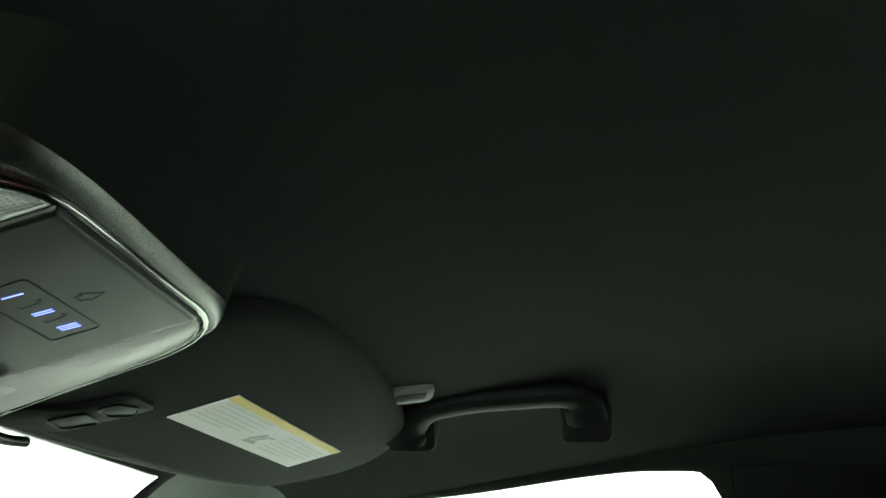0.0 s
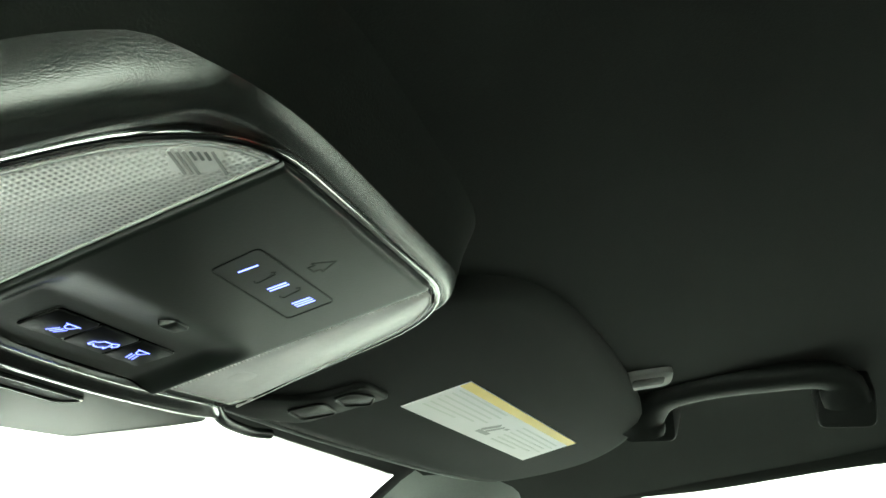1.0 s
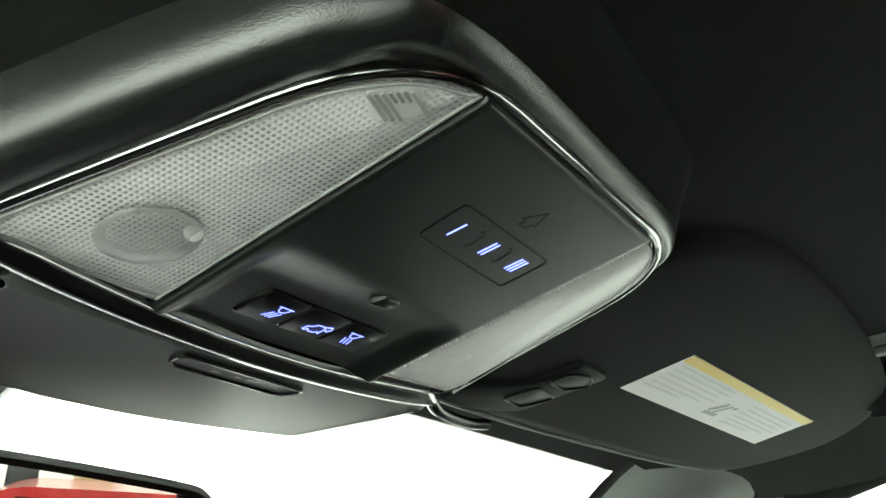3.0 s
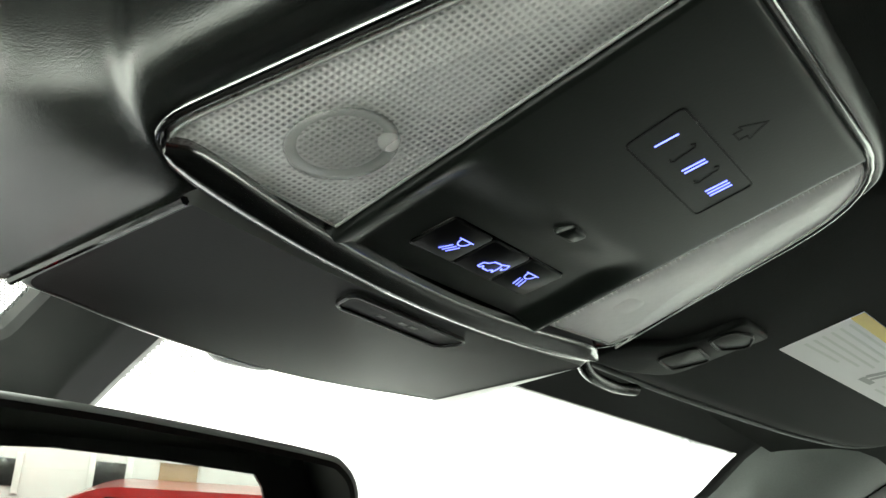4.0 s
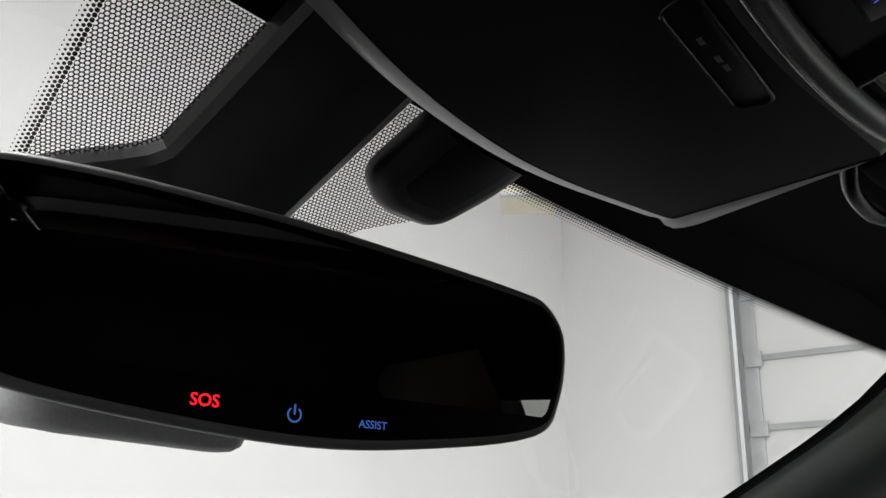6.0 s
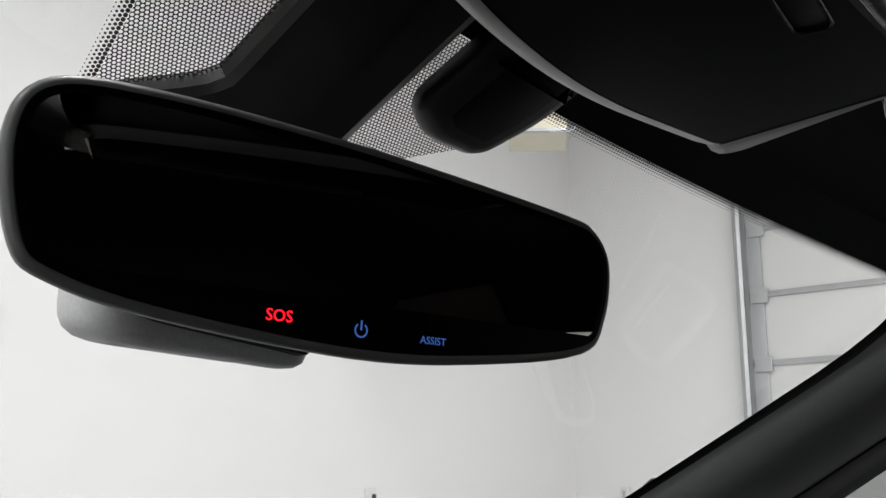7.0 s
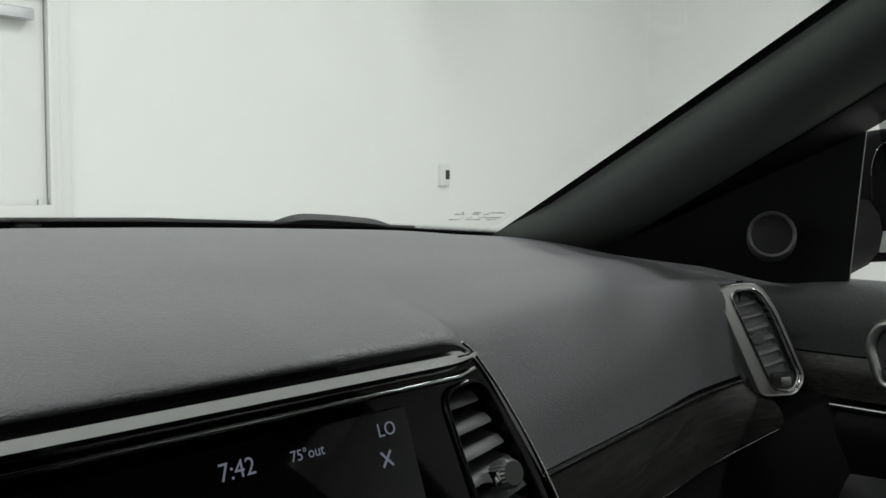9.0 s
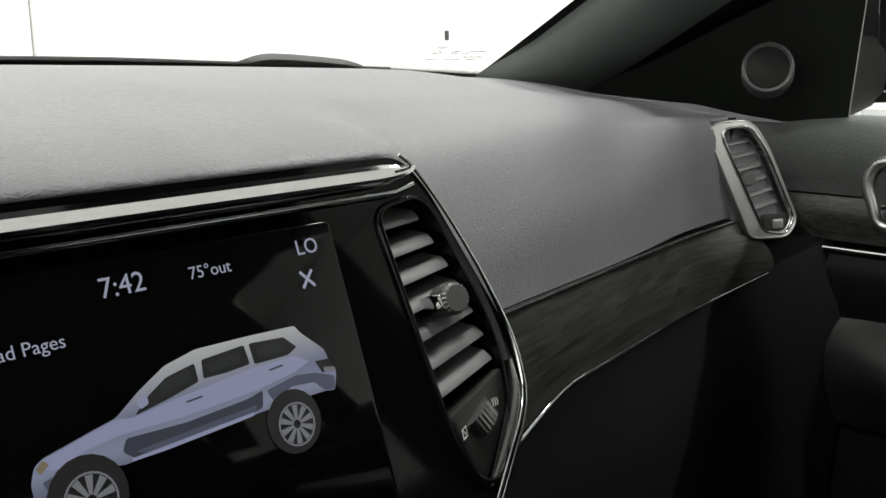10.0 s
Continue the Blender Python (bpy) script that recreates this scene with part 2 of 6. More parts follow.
PILLARGREY = material("grained_pillar_trim", (0.105, 0.115, 0.107), 0.6, spec=0.36, grain=0.3, scale=700, bump=0.3, dist=0.0003, stains=0.2)
FOOTGREY = material("moulded_grey_foot", (0.78, 0.79, 0.78), 0.42, spec=0.45, grain=0.3, scale=700, bump=0.2, dist=0.0003)
HANDLE = material("dull_black_grip", (0.0068, 0.0075, 0.0068), 0.6, spec=0.13, grain=0.3, scale=600, bump=0.2, dist=0.0003)
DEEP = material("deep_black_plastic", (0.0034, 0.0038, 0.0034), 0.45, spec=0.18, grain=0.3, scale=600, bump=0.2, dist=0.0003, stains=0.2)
SHELLBLACK = material("black_mirror_shell", (0.0022, 0.0022, 0.0022), 0.55, spec=0.02, grain=0.2, scale=500)
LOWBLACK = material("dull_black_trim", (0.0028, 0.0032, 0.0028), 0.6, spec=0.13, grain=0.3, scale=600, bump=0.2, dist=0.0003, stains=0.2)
FRAME = material("bright_brushed_frame", (0.66, 0.66, 0.65), 0.34, metal=1.0, grain=0.15, scale=800, bump=0.04)
GREYRING = material("grey_plastic_ring", (0.075, 0.075, 0.075), 0.4, grain=0.1, scale=400)
FADE = dot_screen_material("fading_ceramic_dots", 0.0020, True)
WALL = material("white_painted_wall", (0.82, 0.82, 0.815), 0.6, grain=0.03, scale=60, bump=0.03, dist=0.001, stains=0.05)
CONCRETE = material("grey_sealed_concrete", (0.55, 0.55, 0.54), 0.45, grain=0.2, scale=30, stains=0.4)
WHITEMETAL = material("white_enamelled_steel", (0.74, 0.74, 0.73), 0.4, grain=0.04, scale=50)
GALV = material("galvanised_steel", (0.50, 0.51, 0.52), 0.45, metal=0.6, grain=0.25, scale=60, stains=0.3)
BEIGE = material("beige_enamelled_steel", (0.62, 0.58, 0.46), 0.45, grain=0.05, scale=50)
DARKGREY = material("dark_grey_rubber", (0.03, 0.03, 0.03), 0.7)
REDPAINT = material("red_car_paint", (0.30, 0.012, 0.012), 0.3, coat=0.6)
WHITEPAINT = material("white_car_paint", (0.6, 0.6, 0.6), 0.3, coat=0.6)
TUBE = glowing("light_strip", (1.0, 0.99, 0.96), 14.0)


# ---- mesh helpers ----
def thing(name, label, category, group="", kind=""):
    return tagged(new(name), label, category, group, kind)


def part(name, bm, mat, parent=None, label="", smooth=35.0):
    me = bpy.data.meshes.new(name)
    bmesh.ops.recalc_face_normals(bm, faces=bm.faces[:])
    bm.to_mesh(me)
    bm.free()
    me.materials.append(mat)
    if smooth:
        for p in me.polygons:
            p.use_smooth = len(p.vertices) <= 4
        me.set_sharp_from_angle(angle=radians(smooth))
    ob = new(name, me)
    if parent is not None:
        ob.parent = parent
    return tagged(ob, label)


def axes(origin, ex, ey):
    """Matrix of a plane: ex across, ey along, ez = ex x ey."""
    ex, ey = Vector(ex).normalized(), Vector(ey).normalized()
    ez = ex.cross(ey).normalized()
    ey = ez.cross(ex)
    m = Matrix((ex, ey, ez)).transposed().to_4x4()
    m.translation = origin
    return m


def rounded(points, radius, n=6):
    """A polygon with its corners rounded. radius: one number or one per corner."""
    out, k = [], len(points)
    for i, p in enumerate(points):
        r = radius[i] if isinstance(radius, (list, tuple)) else radius
        p, a, b = Vector(p), Vector(points[i - 1]), Vector(points[(i + 1) % k])
        if r <= 0:
            out.append(p)
            continue
        u, w = (a - p), (b - p)
        r = min(r, u.length * 0.48, w.length * 0.48)
        p0, p1 = p + u.normalized() * r, p + w.normalized() * r
        for j in range(n + 1):
            t = j / n
            out.append((1 - t) ** 2 * p0 + 2 * t * (1 - t) * p + t * t * p1)
    return out


def smooth_loop(points, n=6):
    """A closed Catmull-Rom loop through the points."""
    pts, out, k = [Vector(p) for p in points], [], len(points)
    for i in range(k):
        a, b, c, d = pts[i - 1], pts[i], pts[(i + 1) % k], pts[(i + 2) % k]
        for j in range(n):
            t = j / n
            out.append(0.5 * (2 * b + (c - a) * t + (2 * a - 5 * b + 4 * c - d) * t * t + (3 * b - a - 3 * c + d) * t ** 3))
    return out


def smooth_line(points, n=6):
    pts, out = [Vector(p) for p in points], []
    k = len(pts)
    for i in range(k - 1):
        b, c = pts[i], pts[i + 1]
        a = pts[i - 1] if i else 2 * b - c
        d = pts[i + 2] if i + 2 < k else 2 * c - b
        for j in range(n):
            t = j / n
            out.append(0.5 * (2 * b + (c - a) * t + (2 * a - 5 * b + 4 * c - d) * t * t + (3 * b - a - 3 * c + d) * t ** 3))
    return out + [pts[-1]]


def grown(loop, d):
    """The loop moved outwards by d (it runs counter-clockwise)."""
    out, k = [], len(loop)
    area = sum(loop[i - 1].x * loop[i].y - loop[i].x * loop[i - 1].y for i in range(k))
    s = 1 if area > 0 else -1
    for i in range(k):
        t = loop[(i + 1) % k] - loop[i - 1]
        nrm = Vector((t.y, -t.x))
        nrm = nrm.normalized() * s if nrm.length > 1e-9 else Vector((0, 0))
        out.append(Vector(loop[i]) + nrm * d)
    return out


def loft(bm, rings, cap_first=True, cap_last=True, closed=True):
    """Skin rings of 3D points with quads."""
    rows = [[bm.verts.new(p) for p in r] for r in rings]
    k = len(rows[0])
    for a, b in zip(rows, rows[1:]):
        for i in range(k if closed else k - 1):
            j = (i + 1) % k
            bm.faces.new((a[i], a[j], b[j], b[i]))
    if cap_first and closed:
        bm.faces.new(rows[0])
    if cap_last and closed:
        bm.faces.new(rows[-1])
    return rows


def lifted(loop, h, m):
    return [m @ Vector((p[0], p[1], h)) for p in loop]


def slab(loop, h0, h1, m, bevel=0.0008, bm=None):
    """A flat piece with the loop as outline, from height h0 to h1, its h1 edge rounded."""
    bm = bm or bmesh.new()
    s = 1 if h1 > h0 else -1
    loop = [Vector(p) for p in loop]
    rings = [lifted(loop, h0, m)]
    if bevel:
        rings.append(lifted(loop, h1 - s * bevel, m))
        rings.append(lifted(grown(loop, -0.3 * bevel), h1 - s * 0.3 * bevel, m))
        rings.append(lifted(grown(loop, -bevel), h1, m))
    else:
        rings.append(lifted(loop, h1, m))
    loft(bm, rings)
    return bm


def ring(outer, inner, h0, h1, m, bevel=0.0008, bm=None):
    """A flat frame between two loops with the same number of points."""
    bm = bm or bmesh.new()
    s = 1 if h1 > h0 else -1
    a, b = [Vector(p) for p in outer], [Vector(p) for p in inner]
    rings = [lifted(a, h0, m), lifted(a, h1 - s * bevel, m), lifted(grown(a, -bevel), h1, m),
             lifted(grown(b, bevel), h1, m), lifted(b, h1 - s * bevel, m), lifted(b, h0, m)]
    loft(bm, rings + [rings[0]], False, False)
    bmesh.ops.remove_doubles(bm, verts=bm.verts[:], dist=1e-6)
    return bm


def tube(points, ra, rb=None, sides=10, bm=None, up=(0, 0, 1), taper=None):
    """A round or oval bar along points."""
    bm = bm or bmesh.new()
    pts = [Vector(p) for p in points]
    rb = rb or ra
    rings = []
    for i, p in enumerate(pts):
        t = (pts[min(i + 1, len(pts) - 1)] - pts[max(i - 1, 0)]).normalized()
        side = t.cross(Vector(up))
        side = side.normalized() if side.length > 1e-6 else Vector((1, 0, 0))
        top = side.cross(t).normalized()
        f = taper(i / (len(pts) - 1)) if taper else 1.0
        rings.append([p + side * math.cos(2 * math.pi * k / sides) * ra * f + top * math.sin(2 * math.pi * k / sides) * rb * f for k in range(sides)])
    loft(bm, rings)
    return bm


def sheet(f, us, vs, thick=0.0, bm=None, uvs=None):
    """A surface f(u, v) over the given values; thick: a vector by which a back is set off."""
    bm = bm or bmesh.new()
    lay = bm.loops.layers.uv.new("UVMap") if uvs else None
    grid = [[bm.verts.new(f(u, v)) for u in us] for v in vs]
    for j in range(len(vs) - 1):
        for i in range(len(us) - 1):
            face = bm.faces.new((grid[j][i], grid[j][i + 1], grid[j + 1][i + 1], grid[j + 1][i]))
            if uvs:
                for lp, (a, b) in zip(face.loops, ((i, j), (i + 1, j), (i + 1, j + 1), (i, j + 1))):
                    lp[lay].uv = uvs(us[a], vs[b])
    if thick:
        off = Vector(thick)
        back = [[bm.verts.new(v.co + off) for v in row] for row in grid]
        for j in range(len(vs) - 1):
            for i in range(len(us) - 1):
                bm.faces.new((back[j][i], back[j + 1][i], back[j + 1][i + 1], back[j][i + 1]))
        edge = [(0, i) for i in range(len(us))] + [(j, len(us) - 1) for j in range(1, len(vs))]
        edge += [(len(vs) - 1, i) for i in range(len(us) - 2, -1, -1)] + [(j, 0) for j in range(len(vs) - 2, 0, -1)]
        for (a, b), (c, d) in zip(edge, edge[1:] + edge[:1]):
            bm.faces.new((grid[a][b], back[a][b], back[c][d], grid[c][d]))
    return bm


def box(lo, hi, bevel=0.0, bm=None, m=Matrix()):
    bm = bm or bmesh.new()
    (x0, y0, z0), (x1, y1, z1) = lo, hi
    loop = [(x0, y0), (x1, y0), (x1, y1), (x0, y1)]
    if bevel:
        loop = rounded(loop, bevel, 2)
    slab(loop, z0, z1, m, bevel, bm)
    return bm


def span(a, b, n):
    return [a + (b - a) * i / n for i in range(n + 1)]


def ease(a, b, x):
    t = min(1.0, max(0.0, (x - a) / (b - a)))
    return t * t * (3 - 2 * t)


def word(name, text, size, m, mat, parent, label=""):
    """Lettering as flat raised mesh, centred on m."""
    cu = bpy.data.curves.new(name, "FONT")
    cu.body, cu.size, cu.align_x, cu.align_y = text, size, "CENTER", "CENTER"
    cu.extrude = 0.00005
    cu.resolution_u = 3
    tmp = bpy.data.objects.new(name, cu)
    me = bpy.data.meshes.new_from_object(tmp)
    bpy.data.objects.remove(tmp)
    me.materials.clear()
    me.materials.append(mat)
    ob = new(name, me)
    ob.parent = parent
    ob.matrix_basis = m
    return tagged(ob, label)


def plate(outer, holes, h, depth, m):
    """A flat plate with holes; its outer edge and the holes get walls of the given depth."""
    bm = bmesh.new()
    edges, tops = [], []
    for loop in (outer, *holes):
        vs = [bm.verts.new(m @ Vector((p[0], p[1], h))) for p in loop]
        tops.append(vs)
        edges += [bm.edges.new((vs[i - 1], vs[i])) for i in range(len(vs))]
    bmesh.ops.triangle_fill(bm, edges=edges, use_beauty=True)
    off = m.to_3x3() @ Vector((0, 0, -depth))
    for vs in tops:
        low = [bm.verts.new(v.co + off) for v in vs]
        for i in range(len(vs)):
            bm.faces.new((vs[i - 1], vs[i], low[i], low[i - 1]))
    return bm


# ---- the garage: setting ----
FRONT, RIGHT, BACK, LEFT, TOP = 4.5, 7.45, -9.0, -5.5, 4.9
part("floor", box((LEFT, BACK, -0.2), (RIGHT, FRONT, 0.0)), CONCRETE, smooth=0)
tagged(bpy.data.objects["floor"], "grey sealed concrete garage floor", "floor", kind="structure")
for nm, lo, hi in (("wall_front", (LEFT - 0.2, FRONT, -0.2), (RIGHT + 0.2, FRONT + 0.2, TOP)),
                   ("wall_right", (RIGHT, BACK, -0.2), (RIGHT + 0.2, FRONT, TOP)),
                   ("wall_back", (LEFT - 0.2, BACK - 0.2, -0.2), (RIGHT + 0.2, BACK, TOP)),
                   ("wall_left", (LEFT - 0.2, BACK, -0.2), (LEFT, FRONT, TOP))):
    tagged(part(nm, box(lo, hi), WALL, smooth=0), "white painted plain garage wall", "wall", kind="structure")
tagged(part("ceiling", box((LEFT - 0.2, BACK - 0.2, TOP), (RIGHT + 0.2, FRONT + 0.2, TOP + 0.2)), WALL, smooth=0), "white painted garage ceiling", "ceiling", kind="structure")


def light_fixture():
    t = thing("ceiling_light", "white linear ceiling light with a bright diffuser", "light", "ceiling strip lights")
    part("casing", box((-0.09, -1.2, 0.03), (0.09, 1.2, 0.10), 0.008), WHITEMETAL, t)
    part("diffuser", box((-0.07, -1.18, 0.0), (0.07, 1.18, 0.03), 0.012), TUBE, t, "glowing white diffuser")
    return t


fixture = light_fixture()
SPOTS = [(x, y) for x in (-3.2, 0.2, 3.6) for y in (-6.6, -3.2, 0.3)]
fixture.matrix_basis = pose(SPOTS[0][0], SPOTS[0][1], TOP - 0.1)
for x, y in SPOTS[1:]:
    copy_thing(fixture, pose(x, y, TOP - 0.1))
for x, y in SPOTS:
    la = bpy.data.lights.new("strip_light", "AREA")
    la.shape, la.size, la.size_y, la.energy, la.color = "RECTANGLE", 0.14, 2.3, LAMP_POWER, (1.0, 0.985, 0.95)
    lo = new("strip_light", la)
    lo.matrix_basis = pose(x, y, TOP - 0.13)


def roller_door():
    """The sectional door in the right wall: sections with steel stiles, track and hinges."""
    t = thing("sectional_door", "white sectional overhead door with galvanised track", "garage door")
    x, y1, y0 = RIGHT, 2.77, -1.0
    for i in range(8):
        z = 2.585 + 0.56 * (i - 5)
        part("door_section", box((x - 0.06, y0, z - 0.027), (x - 0.01, y1, z + 0.527), 0.004), WHITEMETAL, t)
        part("section_rail", box((x - 0.085, y0, z + 0.49), (x - 0.06, y1, z + 0.535), 0.003), GALV, t, "galvanised stiffening rail")
        part("hinge", box((x - 0.11, y1 - 0.16, z + 0.44), (x - 0.085, y1 - 0.02, z + 0.56), 0.003), GALV, t, "galvanised hinge")
    part("end_stile", box((x - 0.085, y1 - 0.12, 0.0), (x - 0.062, y1, 4.2), 0.003), GALV, t, "galvanised end stile")
    part("track", tube([(x - 0.12, y1 + 0.05, 0.0), (x - 0.12, y1 + 0.05, 2.0), (x - 0.12, y1 + 0.05, 4.2)], 0.03, 0.03, 6), GALV, t, "galvanised vertical track")
    part("track_angle", box((x - 0.10, y1 + 0.08, 0.0), (x - 0.002, y1 + 0.10, 4.2), 0.002), GALV, t, "galvanised track angle")
    return t


roller_door()


def steel_door():
    t = thing("steel_door", "white steel exit door with closer and push bar", "door")
    y, x1 = FRONT, 1.893
    x0, top = x1 - 0.92, 2.235
    part("door_leaf", box((x0 + 0.006, y - 0.030, 0.01), (x1 - 0.006, y - 0.006, top - 0.006), 0.003), WHITEMETAL, t)
    # dark sheet behind the leaf paints the shadow line round its edges
    part("leaf_shade", box((x0, y - 0.005, 0.0), (x1, y - 0.002, top)), DARKGREY, t, "dark backing sheet painting the shade round the door leaf")
    part("door_stop", box((x1 - 0.004, y - 0.075, 0.0), (x1 + 0.014, y - 0.058, top + 0.014), 0.003), WHITEMETAL, t)
    part("latch_plate", box((x1 - 0.055, y - 0.05, 1.17), (x1 - 0.012, y - 0.031, 1.29), 0.004), GALV, t, "grey latch plate")
    for nm, lo, hi in (("door_frame", (x1, y - 0.06, 0.0), (x1 + 0.055, y - 0.002, top + 0.055)), ("door_frame", (x0 - 0.055, y - 0.06, 0.0), (x0, y - 0.002, top + 0.055)),
                       ("door_frame", (x0, y - 0.06, top), (x1, y - 0.002, top + 0.055)), ("door_architrave", (x1 + 0.055, y - 0.035, 0.0), (x1 + 0.117, y - 0.002, top + 0.100)),
                       ("door_architrave", (x0 - 0.12, y - 0.035, top + 0.055), (x1 + 0.055, y - 0.002, top + 0.100))):
        part(nm, box(lo, hi, 0.004), WHITEMETAL, t)
    part("door_closer", box((x1 - 0.42, y - 0.11, top - 0.115), (x1 - 0.08, y - 0.04, top - 0.065), 0.01), GALV, t, "grey door closer")
    part("push_bar", box((x0 + 0.06, y - 0.12, 1.193), (x1 - 0.01, y - 0.04, 1.264), 0.008), WHITEMETAL, t, "white push bar across the door")
    return t


steel_door()


def wall_sensor():
    t = thing("wall_control", "small white wall control with a dark display", "wall control")
    m = axes((4.71, FRONT - 0.002, 1.435), (1, 0, 0), (0, 0, 1))
    part("casing", slab(rounded([(-0.045, -0.075), (0.045, -0.075), (0.045, 0.075), (-0.045, 0.075)], 0.01, 3), 0, 0.03, m, 0.004), WHITEMETAL, t)
    part("display", slab(rounded([(0.0, -0.03), (0.04, -0.03), (0.04, 0.035), (0.0, 0.035)], 0.004, 2), 0.03, 0.033, m, 0.001), DARKGREY, t, "dark display")
    return t


wall_sensor()
box_ = thing("wall_switch", "small white switch box on the white wall", "switch")
part("casing", box((RIGHT - 0.045, 3.95, 1.44), (RIGHT - 0.002, 4.03, 1.56), 0.006), WHITEMETAL, box_)
part("rocker", box((RIGHT - 0.052, 3.975, 1.47), (RIGHT - 0.045, 4.005, 1.53), 0.002), GALV, box_, "grey rocker")


def split_unit():
    t = thing("air_conditioner", "white wall-mounted split air conditioner with louvre slot", "air conditioner")
    prof = [(0.0, 0.0), (0.10, 0.0), (0.20, 0.06), (0.215, 0.12), (0.20, 0.28), (0.0, 0.29)]
    loop = rounded(prof, [0.0, 0.03, 0.03, 0.02, 0.02, 0.0], 4)
    bm = bmesh.new()
    loft(bm, [[(x, FRONT - 0.002 - p[0], 3.125 + p[1] * 0.9) for p in loop] for x in (3.13, 4.40)])
    part("casing", bm, WHITEMETAL, t)
    part("louvre", box((3.20, FRONT - 0.175, 3.135), (4.33, FRONT - 0.10, 3.153), 0.004), SLAT, t, "grey louvre slot")
    part("louvre_flap", box((3.20, FRONT - 0.150, 3.118), (4.33, FRONT - 0.085, 3.130), 0.003), WHITEMETAL, t, "white louvre flap")
    return t


split_unit()


def unit_heater():
    t = thing("unit_heater", "beige hanging unit heater with a grid front", "heater")
    m = axes((4.12, 2.735, 3.505), (0.545, -0.838, 0.0), (0.838, 0.545, 0.0))     # x across the front, y into the cabinet
    w, d, h = 0.168, 0.34, 0.50
    part("cabinet", box((-w, 0.0, 0.0), (w, d, h), 0.012, m=m), BEIGE, t)
    part("grille_back", box((-w + 0.02, -0.004, 0.215), (w - 0.02, 0.004, h - 0.02), 0.002, m=m), DARKGREY, t, "dark grille recess")
    for i in range(7):
        z = 0.225 + i * 0.036
        part("louvre", box((-w + 0.02, -0.022, z), (w - 0.02, -0.002, z + 0.009), 0.002, m=m), BEIGE, t)
    for i in range(8):
        x = -w + 0.03 + i * 0.034
        part("grille_bar", box((x, -0.028, 0.215), (x + 0.006, -0.023, h - 0.02), 0.001, m=m), GALV, t)
    part("bottom_trim", box((-w, -0.006, -0.004), (w, 0.03, 0.012), 0.002, m=m), GALV, t, "grey lower edge")
    part("gas_pipe", tube(smooth_line([m @ Vector(p) for p in ((w + 0.002, 0.04, 0.12), (w + 0.040, 0.03, 0.10), (w + 0.045, 0.02, 0.03), (w + 0.010, 0.01, -0.005), (w - 0.10, 0.0, -0.006))]), 0.007, sides=8), GALV, t, "grey hose")
    part("valve", box((w + 0.022, 0.01, 0.085), (w + 0.062, 0.05, 0.135), 0.006, m=m), DARKGREY, t, "dark valve")
    for x in (-w + 0.04, w - 0.04):
        q = m @ Vector((x, d / 2, h))
        part("hanger_rod", tube([q, (q.x, q.y, TOP)], 0.008, sides=6), GALV, t, "steel hanger rod")
    return t


unit_heater()


# ---- what the mirrors show behind the car ----
def parked_car(name, label, paint, x, y, turn, truck):
    t = thing(name, label, "car")
    t.matrix_basis = pose(x, y, 0, 0, 0, turn)
    side = [(-2.6, 0.45), (2.6, 0.45), (2.65, 0.8), (2.45, 1.05), (1.35, 1.12), (0.75, 1.68), (-0.75, 1.72), (-1.05, 1.15), (-2.6, 1.12)] if truck else \
           [(-2.3, 0.3), (2.3, 0.3), (2.35, 0.6), (2.1, 0.78), (1.1, 0.92), (0.5, 1.24), (-1.0, 1.28), (-2.1, 0.98), (-2.35, 0.85)]
    loop = rounded(side, 0.18, 4)
    bm = bmesh.new()
    loft(bm, [[(-p[0], w, p[1] if p[1] < 1.1 else p[1]) for p in loop] for w in (-0.92, -0.88, 0.88, 0.92)])
    part("body", bm, paint, t)
    z0, z1 = (1.17, 1.60) if truck else (0.94, 1.17)
    xs = (0.62, -0.72) if truck else (0.45, -1.2)
    for w in (-0.93, 0.925):
        part("side_window", box((-xs[0], w, z0), (-xs[1], w + 0.006, z1), 0.002), GLOSS, t, "dark side window")
    for wx in (-1.6, 1.6):
        for w in (-0.85, 0.85):
            bm = bmesh.new()
            bmesh.ops.create_cone(bm, cap_ends=True, segments=24, radius1=0.37, radius2=0.37, depth=0.24, matrix=pose(wx, w, 0.37, 90, 0, 0))
            wheel = part("wheel", bm, DARKGREY, t, "black tyre and rim")
    part("bumper", box((-2.72, -0.9, 0.45), (-2.6, 0.9, 0.62), 0.02), GALV, t, "bright bumper")
    return t


parked_car("red_car", "low red car parked near the back wall", REDPAINT, 0.55, -7.7, 4, False)
parked_car("white_car", "white pickup truck parked near the back wall", WHITEPAINT, -3.4, -6.9, 12, True)
for i, (x, w, z, h) in enumerate(((-0.07, 0.27, 1.12, 0.24), (-1.30, 0.55, 1.08, 0.24), (4.4, 1.3, 1.7, 1.0))):
    t = thing("wall_window", "dark window in the white back wall", "window", "back wall windows")
    part("pane", box((x, BACK + 0.002, z), (x + w, BACK + 0.02, z + h), 0.004), GLOSS, t, "dark pane")
    for a, b, c, d in ((x - 0.06, x, z - 0.06, z + h + 0.06), (x + w, x + w + 0.06, z - 0.06, z + h + 0.06)):
        part("window_frame", box((a, BACK + 0.002, c), (b, BACK + 0.05, d), 0.004), WHITEMETAL, t)


brown = material("brown_wooden_door", (0.32, 0.20, 0.10), 0.5, grain=0.2, scale=20, stains=0.3)
# stand-in for a brown door, cut low to suit the mirror's view
t = thing("short_brown_door", "narrow brown door, cut short, against the back wall", "cupboard")
part("door_leaf", box((0.5, BACK + 0.002, 0.0), (0.85, BACK + 0.05, 1.40), 0.004), brown, t)
